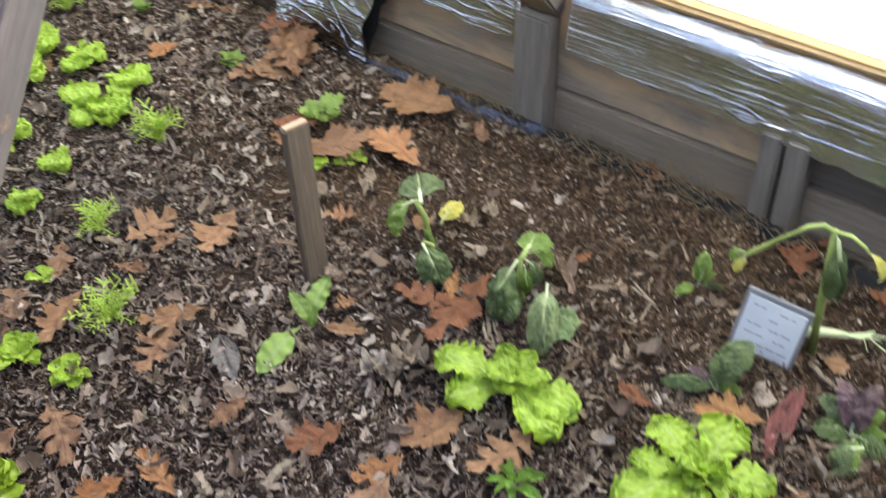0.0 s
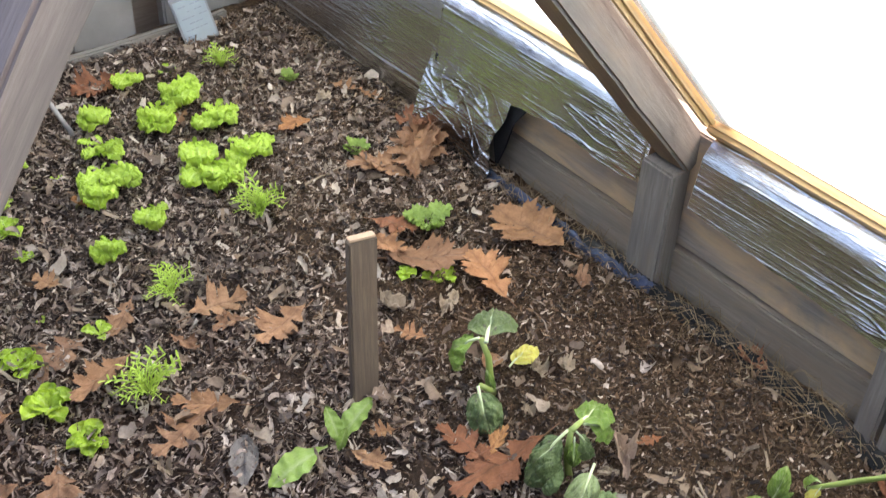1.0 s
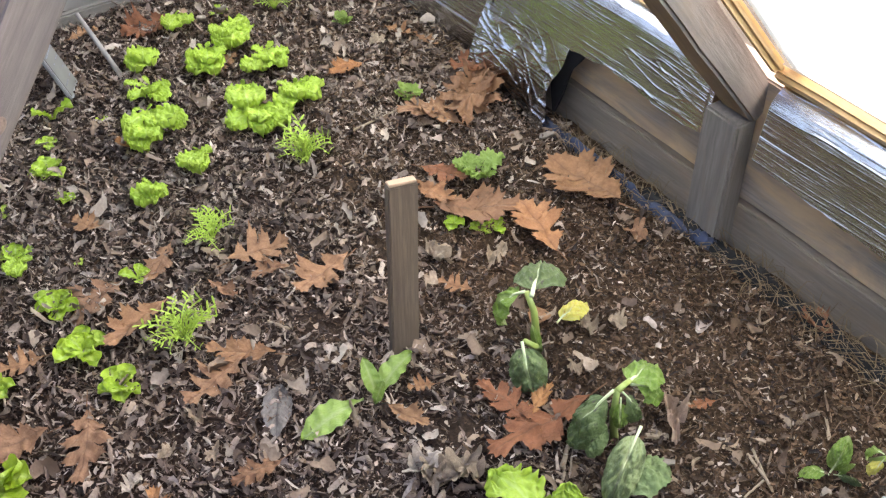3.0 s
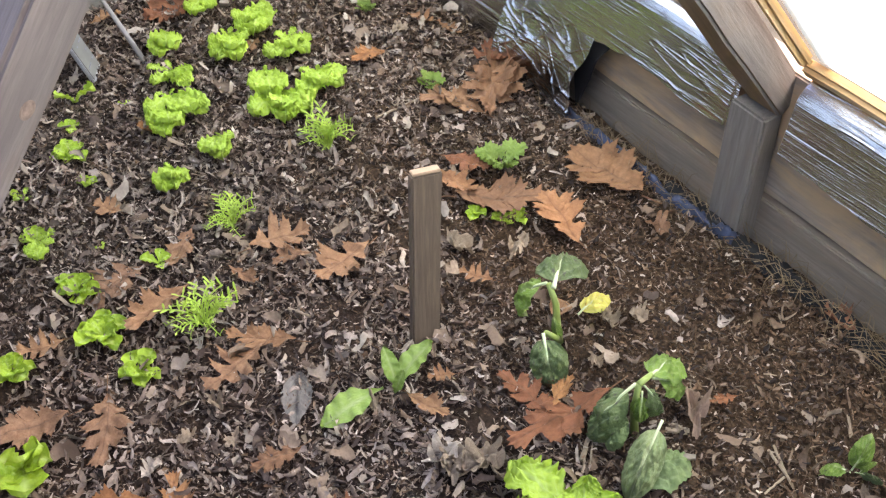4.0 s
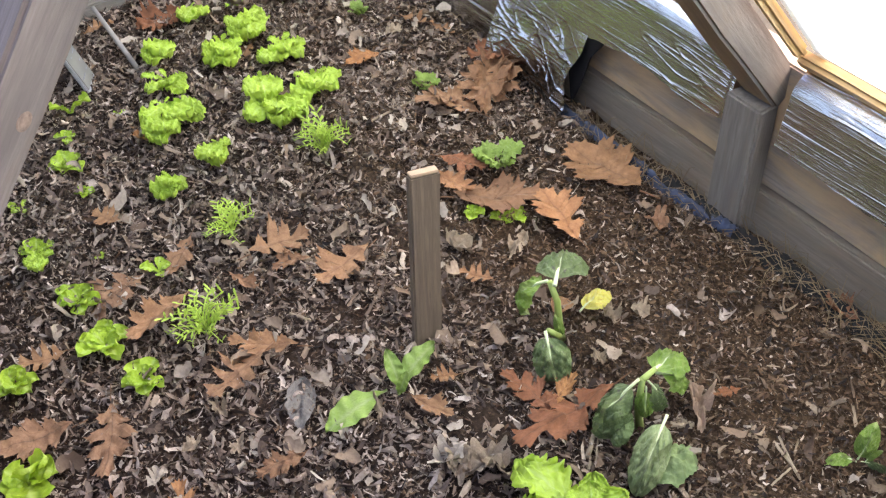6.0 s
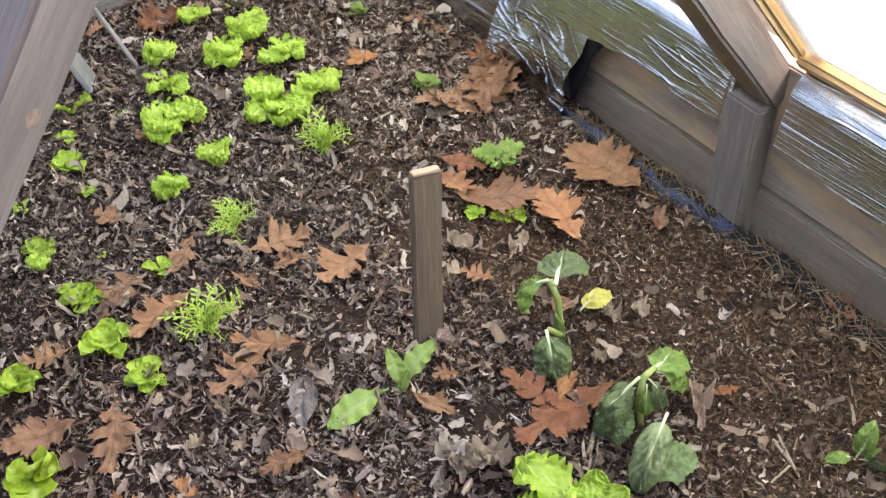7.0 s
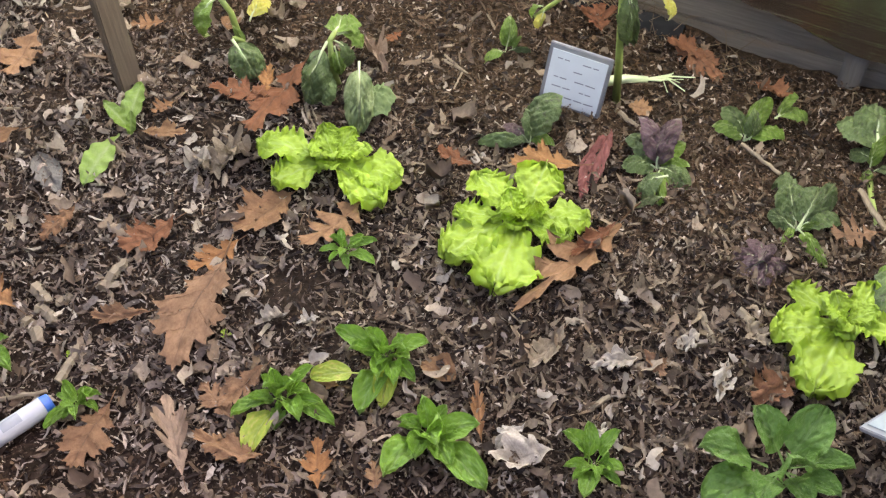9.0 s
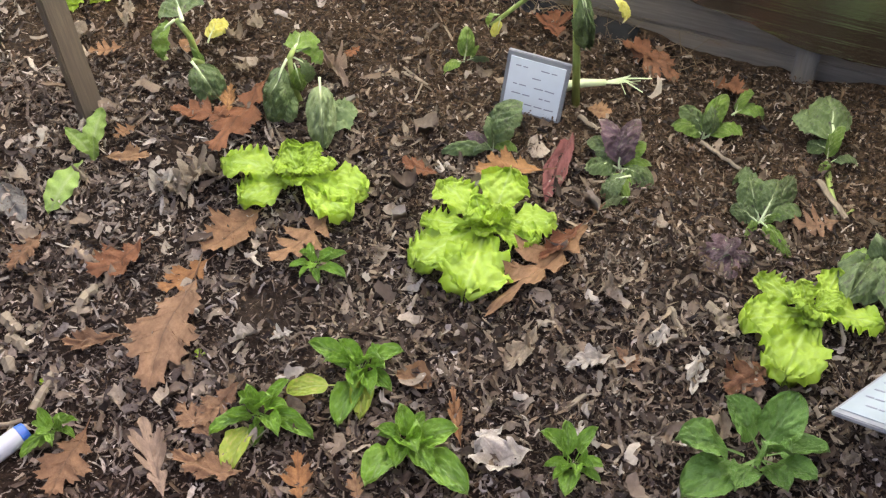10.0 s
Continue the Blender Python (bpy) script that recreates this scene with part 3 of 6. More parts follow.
def make_blades():
    for k in range(6):
        def half(s, side, k=k):
            e = 0.06 + 0.45 * sstep(0.0, 0.72, s) ** 0.9
            if s > 0.70:
                e *= math.sqrt(max(0.0, 1 - ((s - 0.70) / 0.30) ** 2)) * 0.93 + 0.07
            lobed = 0.15 * noise.noise(Vector((s * 5, side * 3.7, k * 2.3))) + 0.16 * (abs(math.sin(s * 15 + side + k)) - 0.6)
            crisp = 0.09 * noise.noise(Vector((s * 24, side * 9.1, k))) + 0.035 * math.sin(s * 62 + k)
            return e * (1 + (lobed + crisp) * sstep(0.15, 0.5, s))

        def depth(s, q, k=k):
            edge = max(abs(q), sstep(0.62, 1.0, s)) ** 3.0
            w = s * 26 + q * 13 * sstep(0.55, 0.95, s) + 2.5 * noise.noise(Vector((s * 5, q * 3, k)))
            fr = 0.8 * math.sin(w + k) + 0.6 * noise.noise(Vector((s * 18, q * 12, k * 3.3))) + 0.2 * noise.noise(Vector((s * 40, q * 26, k * 1.3)))
            crumple = 0.045 * noise.noise(Vector((s * 8, q * 5, k * 1.7))) + 0.020 * noise.noise(Vector((s * 19, q * 11, k))) + 0.010 * noise.noise(Vector((s * 45, q * 25, k)))
            return 0.095 * edge * fr * sstep(0.1, 0.4, s) + crumple + 0.05 * math.sin(s * 2.8) - 0.06 * s ** 3 + 0.07 * abs(q) * (1 - s)

        def ahead(s, q, h, k=k):
            return 0.08 * q * (0.5 - 0.9 * s) + (0.06 * noise.noise(Vector((q * 7, s * 4, k * 2.7))) + 0.04 * noise.noise(Vector((q * 17, s * 7, k)))) * sstep(0.55, 1, s)
        BLADES.setdefault("frill", []).append(blade_mesh("lettuce_leaf", GREEN["frill"], half, depth, 60, 28, ahead, feather_vein(6, 0.05, 0.8)))

    def oval(kind, peak, w0, tip, arch, cup, wav, nside, veinw, k, pw=0.9, nu=18, nv=8, neck=(0.12, 0.34)):
        def half(s, side):
            stalk = w0 + 0.0 * s
            b = sstep(*neck, s) if w0 < 0.08 else 1.0
            e = 0.5 * math.sin(math.pi * min(1.0, max(0.0, s) ** peak)) ** pw
            return max(stalk * (1 - s), b * e + stalk * (1 - b)) * (1 + 0.5 * wav * noise.noise(Vector((s * 9, side * 5, k)))) + 0.002

        def depth(s, q):
            return arch * math.sin(math.pi * s * 0.85) + cup * q * q * (0.3 + s) + wav * 0.35 * noise.noise(Vector((s * 6, q * 4, k * 2.1))) - tip * s ** 3
        BLADES.setdefault(kind, []).append(blade_mesh(kind + "_leaf", GREEN[kind], half, depth, nu, nv, None, feather_vein(nside, veinw)))

    def spoon(kind, stalk, neck, tip, arch, cup, wav, veinw, k, pucker=0.018, rib=False):
        """Blunt oval blade on a narrow stalk, puckered between its veins."""
        veins = feather_vein(6, veinw)

        def half(s, side):
            u = max(0.0, (s - neck * 0.8) / (1 - neck * 0.8))
            e = 0.5 * math.sqrt(max(0.0, 1 - (2 * u ** 0.86 - 1) ** 2))
            e *= 1 + 0.8 * wav * noise.noise(Vector((s * 6, side * 5, k))) + 0.5 * wav * noise.noise(Vector((s * 21, side * 3, k)))
            return max(stalk * (1 - 0.6 * s) * (s < 0.9), e) + 0.002

        def depth(s, q):
            on = sstep(neck, neck + 0.2, s)
            z = arch * math.sin(math.pi * s * 0.85) - tip * s ** 3 + cup * abs(q) ** 2.2 * on
            z += on * (wav * 0.8 * noise.noise(Vector((s * 5, q * 3, k * 2.1))) + 0.4 * wav * noise.noise(Vector((s * 13, q * 8, k))))
            return z + on * pucker * (1 - 1.6 * veins(s, q, half(s, 1)))
        me = blade_mesh(kind + "_leaf", GREEN[kind], half, depth, 46, 24, None, veins)
        BLADES.setdefault(kind, []).append(me)
        if rib:
            RIBS[me.name] = rib_mesh(depth)

    for k in range(4):
        oval("smooth", 2.0, 0.09, 0.14, 0.12, 0.14, 0.40, 4, 0.04, k, 0.55)
        spoon("spin", 0.045, 0.30, 0.06, 0.10, 0.11, 0.07, 0.035, k, 0.03)
        spoon("spin_y", 0.040, 0.26, 0.10, 0.10, 0.10, 0.06, 0.03, k + 9)
        spoon("round", 0.045, 0.36, 0.05, 0.06, 0.10, 0.06, 0.05, k + 20, 0.045)
        for mk in ("must", "must_g", "must_p", "must_y", "must_c", "must_u"):
            spoon(mk, 0.036, 0.18, 0.16, 0.20, -0.20, 0.13, 0.085, k + 3, 0.075, True)

    for k in range(3):
        def half(s, side, k=k):
            e = 0.5 * math.sin(math.pi * s ** 1.15) ** 0.7
            return e * (1 + 0.03 * math.sin(s * 46 + side * 2 + k)) * (0.25 + 0.75 * sstep(0.08, 0.4, s)) + 0.012

        def depth(s, q, k=k):
            return 0.10 * math.sin(math.pi * s) + 0.10 * abs(q) * 0.6 + 0.025 * math.sin(s * 30 + k + q * 3) * abs(q)
        BLADES.setdefault("lance", []).append(blade_mesh("weed_leaf", GREEN["lance"], half, depth, 40, 8, None, feather_vein(8, 0.06)))


make_blades()


def aim(base, tip, wide, roll=0.0):
    """Matrix that lays a unit leaf from base to tip, face up, with its width given as a share of its length."""
    b, t = Vector(base), Vector(tip)
    d = t - b
    ln = d.length
    y = d / ln
    up = Vector((0, 0, 1))
    if abs(y.z) > 0.93:
        up = Vector((0.6, -0.6, 0.5))
    x = y.cross(up).normalized()
    z = x.cross(y)
    m = Matrix((x, y, z)).transposed().to_4x4() @ pose(0, 0, 0, 0, roll, 0)
    return Matrix.Translation(b) @ m @ Matrix.Diagonal((ln * wide, ln, ln, 1))


COUNT = [0]


def blade(p, kind, tip, wide, base=None):
    """One leaf of plant p, from its heart (or base) to tip, all in world places."""
    COUNT[0] += 1
    r = rnd(COUNT[0] * 7 + 1)
    me = BLADES[kind][r.randrange(len(BLADES[kind]))]
    origin = p.matrix_world.translation
    b = Vector(base) if base else origin + Vector((r.uniform(-1, 1), r.uniform(-1, 1), 0)) * 0.003
    ob = place("leaf", me, p, Matrix.Translation(-origin) @ aim(b, tip, wide, r.uniform(-22, 22) if kind.startswith("must") else r.uniform(-14, 14)))
    if kind.startswith("must"):
        place("midrib", RIBS[me.name], ob)
    return ob


def leaf_stalk(p, pts, r0, r1):
    """Thick pale stalk of a mustard leaf through the given world points."""
    o = p.matrix_world.translation
    bm = bmesh.new()
    tube(bm, [Vector(q) - o for q in pts], r0, r1, 8)
    part("leaf_stalk", bm, STEM, p, smooth=True)


def lettuce(at):
    return thing("lettuce", at, "bright yellow-green frilled lettuce growing in the mulch", "lettuce", "lettuces in the bed")


def spinach(at, heart=1.0):
    p = thing("spinach_plant", at, "low dark green spinach rosette among dead leaves", "spinach", "spinach plants")
    q = rnd(int(at[0] * 5000) + 1)
    for i in range(5):
        a = i * 2.4 + q.uniform(-0.4, 0.4)
        ln = heart * q.uniform(0.016, 0.026)
        blade(p, "spin", Vector(at) + Vector((math.cos(a) * ln, math.sin(a) * ln, ln * q.uniform(0.6, 1.1))), q.uniform(0.34, 0.44))
    return p


def mustard(at):
    return thing("mustard_plant", at, "limp dark green mustard with pale midribs", "mustard plant", "mustard plants")


def pak_choi(at):
    return thing("tatsoi_plant", at, "dark green rosette of round glossy leaves", "salad plant")


def broadleaf(at):
    return thing("weed", at, "green plantain-like weed at the foot of the stake", "weed")


def seedling_pair(at):
    return thing("seedling", at, "few-leaved bright green seedling in the mulch", "seedling", "seedlings")


def seedling(at, r, n):
    p = thing("seedling", at, "small bright green lettuce seedling in the mulch", "seedling", "seedlings")
    q = rnd(int(at[0] * 9000) + int(at[1] * 7000))
    a0 = q.uniform(0, 6.3)
    for i in range(n + (3 if n > 4 else 0)):
        inner = i >= 5
        a = a0 + i * 2.4
        ln = r * (0.66 if inner else q.uniform(0.85, 1.12))
        tip = (at[0] + math.cos(a) * ln * 0.95, at[1] + math.sin(a) * ln * 0.95, at[2] + ln * (0.75 if inner else q.uniform(0.15, 0.45)))
        blade(p, "smooth", tip, q.uniform(0.65, 0.85))
    return p


def tube(bm, pts, r0, r1, sides=5):
    rings = []
    n = len(pts)
    for i, p in enumerate(pts):
        p = Vector(p)
        d = (Vector(pts[min(i + 1, n - 1)]) - Vector(pts[max(i - 1, 0)])).normalized()
        a = d.orthogonal().normalized()
        b = d.cross(a)
        r = r0 + (r1 - r0) * i / (n - 1)
        rings.append([bm.verts.new(p + (a * math.cos(6.2832 * c / sides) + b * math.sin(6.2832 * c / sides)) * r) for c in range(sides)])
    for x, y in zip(rings, rings[1:]):
        for c in range(sides):
            bm.faces.new((x[c], x[(c + 1) % sides], y[(c + 1) % sides], y[c]))
    bm.faces.new(rings[0][::-1])
    bm.faces.new(rings[-1])


def thread_mesh(k):
    """A thin arching leaf cut into narrow side shoots."""
    q = rnd(500 + k)
    bm = bmesh.new()
    arch = q.uniform(0.25, 0.45)
    pt = lambda s: Vector((0.08 * math.sin(s * 3 + k), s, arch * math.sin(s * 2.7)))
    tube(bm, [pt(i / 9) for i in range(10)], 0.026, 0.012, 5)
    for i in range(9):
        s = 0.30 + 0.68 * i / 8
        side = 1 if i % 2 else -1
        b = pt(s)
        ln = q.uniform(0.14, 0.28)
        d = Vector((side * q.uniform(0.6, 1.0), q.uniform(0.3, 0.8), q.uniform(-0.1, 0.5))).normalized() * ln
        tip = b + d
        w = Vector((-d.y, d.x, 0)).normalized() * 0.022
        mid = b + d * 0.55 + Vector((0, 0, 0.02))
        v = [bm.verts.new(c) for c in (b - w * 0.5, b + w * 0.5, mid + w * 1.3, tip + w * 0.7, tip - w * 0.7, mid - w * 1.3)]
        bm.faces.new((v[0], v[1], v[2], v[5]))
        bm.faces.new((v[5], v[2], v[3], v[4]))
    return mesh_of("feathery_leaf", bm, GREEN["thread"], True)


THREADS = [thread_mesh(k) for k in range(6)]


def feathery(at, r):
    p = thing("mizuna_plant", at, "feathery bright green mizuna tuft in the mulch", "salad plant", "mizuna tufts")
    q = rnd(int(at[0] * 8000) + 5)
    for i in range(24):
        a = q.uniform(0, 6.283)
        ln = r * q.uniform(0.85, 1.5)
        up = q.uniform(0.12, 0.85)
        tip = Vector(at) + Vector((math.cos(a) * ln * (1 - up * 0.4), math.sin(a) * ln * (1 - up * 0.4), ln * up))
        origin = p.matrix_world.translation
        place("leaf", THREADS[i % 6], p, Matrix.Translation(-origin) @ aim(Vector(at), tip, 0.85, q.uniform(-30, 30)))
    return p


def sprig_mesh(k):
    """A stalk with three lobed leaflets at its end."""
    q = rnd(700 + k)
    bm = bmesh.new()
    tube(bm, [(0, 0, 0), (0.01, 0.3, 0.12), (0, 0.62, 0.18)], 0.02, 0.013, 5)
    for a0, off in ((0, 0.62), (75, 0.55), (-75, 0.55)):
        c = Vector((0, off, 0.18))
        hub = bm.verts.new(c)
        ring = []
        for i in range(19):
            a = radians(a0 - 95 + 190 * i / 18)
            rr = 0.30 * (0.72 + 0.28 * abs(math.cos(i * math.pi / 4 + 0.4))) * (0.55 + 0.45 * math.sin(math.pi * (i + 1) / 20))
            ring.append(bm.verts.new(c + Vector((math.sin(a) * rr, math.cos(a) * rr, 0.06 * math.sin(i * 1.9 + k) + 0.02))))
        for u, v in zip(ring, ring[1:]):
            bm.faces.new((hub, u, v))
    return mesh_of("parsley_sprig", bm, GREEN["parsley"], True)


SPRIGS = [sprig_mesh(k) for k in range(3)]


def parsley(at, r):
    p = thing("parsley_plant", at, "small curly green parsley plant beside oak leaves", "herb", "parsley plants")
    q = rnd(int(at[0] * 6000) + 3)
    origin = p.matrix_world.translation
    for i in range(14):
        a = i * 2.4 + q.uniform(-0.3, 0.3)
        ln = 1.3 * r * q.uniform(0.55, 1.0)
        up = q.uniform(0.35, 0.9)
        tip = Vector(at) + Vector((math.cos(a) * ln, math.sin(a) * ln, ln * up))
        place("sprig", SPRIGS[i % 3], p, Matrix.Translation(-origin) @ aim(Vector(at), tip, 0.9, q.uniform(-20, 20)))
    return p


# ---- dead leaves ----
DRY = {
    "tan": dead("tan_oak_leaf", [(0.280, 0.142, 0.069), (0.344, 0.188, 0.094), (0.312, 0.168, 0.088)]),
    "orange": dead("orange_oak_leaf", [(0.320, 0.136, 0.052), (0.384, 0.188, 0.072), (0.344, 0.168, 0.080)]),
    "rust": dead("rust_oak_leaf", [(0.200, 0.076, 0.036), (0.272, 0.112, 0.048), (0.240, 0.112, 0.060)]),
    "brown": dead("brown_oak_leaf", [(0.232, 0.120, 0.062), (0.296, 0.160, 0.086), (0.256, 0.142, 0.082)]),
    "pale": dead("pale_oak_leaf", [(0.336, 0.224, 0.152), (0.400, 0.280, 0.200)]),
    "grey": dead("grey_leaf", [(0.176, 0.160, 0.140), (0.224, 0.200, 0.176)]),
    "maroon": dead("maroon_leaf", [(0.240, 0.080, 0.072), (0.304, 0.120, 0.096)]),
    "beige": dead("beige_leaf", [(0.272, 0.204, 0.136), (0.368, 0.288, 0.200), (0.320, 0.240, 0.164)]),
    "white": dead("bleached_leaf", [(0.480, 0.408, 0.320), (0.608, 0.536, 0.440), (0.528, 0.448, 0.352)]),
}
TONE_WORDS = {"tan": "tan", "orange": "orange-brown", "rust": "rust-brown", "brown": "dull brown", "pale": "pale pinkish tan",
              "grey": "grey", "maroon": "maroon", "white": "bleached whitish", "beige": "greyish beige"}
SHAPE_WORDS = {"broad": "broad shallow-lobed oak leaf", "red": "broad pointed oak leaf", "pin": "deeply lobed oak leaf", "deep": "narrow-lobed oak leaf", "white": "round-lobed oak leaf", "ell": "shrivelled leaf", "rag": "crumpled torn leaf"}


LOBES = {   # lobes a side, sinus as a share of the lobe, half height of a lobe, forward slant, teeth
    "red": (3, 0.46, 0.080, 0.42, True), "broad": (3, 0.62, 0.085, 0.40, True), "pin": (3, 0.26, 0.072, 0.34, True),
    "deep": (3, 0.15, 0.048, 0.30, True), "white": (4, 0.42, 0.062, 0.50, False), "rag": (3, 0.50, 0.085, 0.40, False)}


def leaf_edge(kind, q):
    """One side of a leaf outline from base to tip: points (x, y), and which of them end a vein."""
    if kind == "ell":
        return [(0.5 * math.sin(math.pi * u ** 0.9) ** 0.75 * (1 + 0.06 * q.uniform(-1, 1)) + 0.004, u) for u in [i / 22 for i in range(23)]], {5, 9, 13, 17}
    n, sinus, hh, slant, teeth = LOBES[kind]
    pts, ends = [(0.012, 0.0), (0.035, 0.05), (0.10 * (0.4 + sinus), 0.10)], set()
    reach = {3: (0.31, 0.50, 0.40), 4: (0.28, 0.42, 0.50, 0.40)}[n]
    for i in range(n):
        s = 0.10 + 0.58 * (i + 0.35) / n + q.uniform(-0.02, 0.02)
        e = reach[i] * q.uniform(0.84, 1.0)
        h = hh * q.uniform(0.85, 1.2) * (0.75 if i == 0 else 1)
        y = s + slant * e * q.uniform(0.8, 1.1)
        if teeth:
            pts += [(0.55 * e, y - 0.95 * h), (0.80 * e, y - 0.92 * h), (0.72 * e, y - 0.40 * h), (e, y + 0.10 * h)]
            ends.add(len(pts) - 1)
            pts += [(0.74 * e, y + 0.42 * h), (0.80 * e, y + 0.98 * h), (0.56 * e, y + 0.86 * h)]
        else:
            for a in (-80, -45, -15, 15, 45, 80):
                pts.append((e * (0.66 + 0.34 * math.cos(radians(a))), y + h * math.sin(radians(a))))
            ends.add(len(pts) - 3)
        sx = max(0.035, sinus * e * (1.0 if i < n - 1 else 0.75) * q.uniform(0.85, 1.15))
        ny = 0.10 + 0.58 * (i + 0.95) / n + slant * sx + 0.02
        pts += [(sx, ny - 0.016), (sx * 0.97, ny + 0.014)]
    if teeth:
        pts += [(0.15, 0.865), (0.19, 0.915), (0.10, 0.91), (0.09, 0.955), (0.035, 0.945), (0.0, 1.0)]
    else:
        pts += [(0.13, 0.86), (0.15, 0.91), (0.11, 0.96), (0.05, 0.99), (0.0, 1.0)]
    return pts, ends


def dead_mesh(kind, k, mat, curl):
    """A dry leaf of length 1 and width 1: lobed outline, veins to the lobe ends, cupped and buckled."""
    q = rnd(k * 31 + len(kind))
    bx, by, tw, lift = q.uniform(-0.06, 0.20), q.uniform(-0.12, 0.20), q.uniform(-0.16, 0.16), q.uniform(0.0, 0.22)
    sway = q.uniform(-0.10, 0.10)

    def height(x, y):
        z = curl * (bx * 4 * x * x + by * (y - 0.5) ** 2 * 2.2 + tw * x * (y - 0.5) * 3 + lift * abs(x) ** 3 * 5)
        z += curl * 0.060 * noise.noise(Vector((y * 3.5, x * 5, k * 1.9))) + curl * 0.028 * noise.noise(Vector((y * 10, x * 10, k))) + 0.008 * noise.noise(Vector((y * 25, x * 25, k)))
        if kind == "rag":
            z += 0.30 * noise.noise(Vector((y * 2.6, x * 3.2, k * 0.7))) + 0.16 * abs(noise.noise(Vector((y * 5, x * 5, k)))) + 0.9 * abs(x) ** 2.2
        return z + 0.05 * abs(x) * (kind != "ell")

    vs, fs, ve = [], [], []
    cols = (0.0, 0.045, 0.22, 0.42, 0.62, 0.82, 1.0)
    for side in (-1, 1):
        pts, ends = leaf_edge(kind, q)
        rows, top, start = [], 0.0, len(vs)
        for i, (x, y) in enumerate(pts):
            if i:
                px, py = pts[i - 1]
                for f in (0.25, 0.5, 0.75):
                    bow = 0.05 * 4 * f * (1 - f) * math.hypot(x - px, y - py) * (kind not in ("ell", "white", "rag"))
                    rows.append((max(0.0, px + (x - px) * f - bow), py + (y - py) * f, 0.0))
            rows.append((x, y, 0.8 if i in ends else 0.0))
        for x, y, v in rows:
            top = min(1.0, max(top, y - 0.62 * x))
            for c in cols:
                gx, gy = side * x * c, top + (y - top) * c
                vs.append((gx + sway * math.sin(gy * 3.1), gy, height(gx, gy)))
                ve.append(0.85 if c == 0 else (0.25 if c < 0.1 else v * (1 - 0.6 * c)))
        m = len(cols)
        for i in range(len(rows) - 1):
            for j in range(m - 1):
                a = start + i * m + j
                fs.append((a, a + 1, a + m + 1, a + m)[::side])
    me = bpy.data.meshes.new("dead_leaf")
    me.from_pydata(vs, [], fs)
    at = me.attributes.new("vein", "FLOAT", "POINT")
    at.data.foreach_set("value", ve)
    me.materials.append(mat)
    me.shade_smooth()
    return me


def stalk_mesh():
    bm = bmesh.new()
    tube(bm, [(0, 0.02, 0.004), (0.01, -0.08, 0.012), (0.03, -0.2, 0.01)], 0.010, 0.008, 5)
    return mesh_of("stalk", bm, DRY["brown"], True)


STALK = stalk_mesh()
LEAF_NO = [0]


def oak_leaf(base, tip, width, kind, tone, curl=1.0, lift=0.0):
    """A fallen leaf from the foot of its blade to its tip, at its place in the plan."""
    LEAF_NO[0] += 1
    k = LEAF_NO[0]
    q = rnd(k)
    me = dead_mesh(kind, k, DRY[tone], curl)
    ob = new("fallen_leaf", me)
    dx, dy = tip[0] - base[0], tip[1] - base[1]
    ln = math.hypot(dx, dy)
    z0, z1 = soil_z(*base), soil_z(*tip)
    z = max(z0, soil_z((base[0] + tip[0]) / 2, (base[1] + tip[1]) / 2)) + (0.006 if kind == "ell" else 0.009) + lift
    pitch = math.degrees(math.atan2(z1 - z0, ln))
    ob.matrix_world = Matrix.Translation((*base, z)) @ pose(0, 0, 0, 0, 0, math.degrees(math.atan2(-dx, dy))) @ pose(0, 0, 0, pitch + q.uniform(-2, 5), q.uniform(-6, 6)) @ Matrix.Diagonal((width, ln, ln, 1))
    tagged(ob, f"{TONE_WORDS[tone]} dry {SHAPE_WORDS[kind]} lying on the mulch", "dead leaf", "fallen leaves on the bed")
    if kind not in ("ell", "rag"):
        place("stalk", STALK, ob)
    return ob


STICK = wood("stick_wood", (0.302, 0.238, 0.158), (0.173, 0.130, 0.086), (0.144, 0.108, 0.072), "y")


def stick(a, b, thick):
    a, b = Vector(a), Vector(b)
    bm = bmesh.new()
    d = b - a
    n = 7
    pts = [d * (i / n) + Vector([noise.noise(Vector((i * 0.9, a.x * 50, c))) for c in range(3)]) * thick * 0.35 for i in range(n + 1)]
    tube(bm, pts, thick * 0.5, thick * 0.42, 6)
    ob = part("stick", bm, STICK, None, "", Matrix.Translation(a))
    return tagged(ob, "short broken piece of stick on the mulch", "stick", "sticks on the bed")
# ---- frilled lettuces ----
p = lettuce((0.403, -0.004, 0.008))
blade(p, "frill", (0.421, 0.008, 0.028), 0.70)
blade(p, "frill", (0.387, 0.010, 0.030), 0.70)
blade(p, "frill", (0.407, -0.024, 0.026), 0.70)
blade(p, "frill", (0.389, -0.014, 0.032), 0.70)
blade(p, "frill", (0.353, -0.025, 0.023), 0.54)
blade(p, "frill", (0.351, 0.019, 0.026), 0.71)
blade(p, "frill", (0.403, 0.054, 0.028), 0.67)
blade(p, "frill", (0.458, 0.013, 0.023), 0.62)
blade(p, "frill", (0.451, -0.012, 0.023), 0.54)
blade(p, "frill", (0.416, -0.085, 0.023), 0.69)
blade(p, "frill", (0.367, -0.071, 0.023), 0.62)
blade(p, "frill", (0.398, -0.021, 0.043), 0.59)
blade(p, "frill", (0.416, -0.004, 0.042), 0.59)
p = lettuce((0.229, -0.014, 0.012))
blade(p, "frill", (0.247, -0.002, 0.032), 0.70)
blade(p, "frill", (0.213, 0.000, 0.034), 0.70)
blade(p, "frill", (0.233, -0.034, 0.030), 0.70)
blade(p, "frill", (0.215, -0.024, 0.036), 0.70)
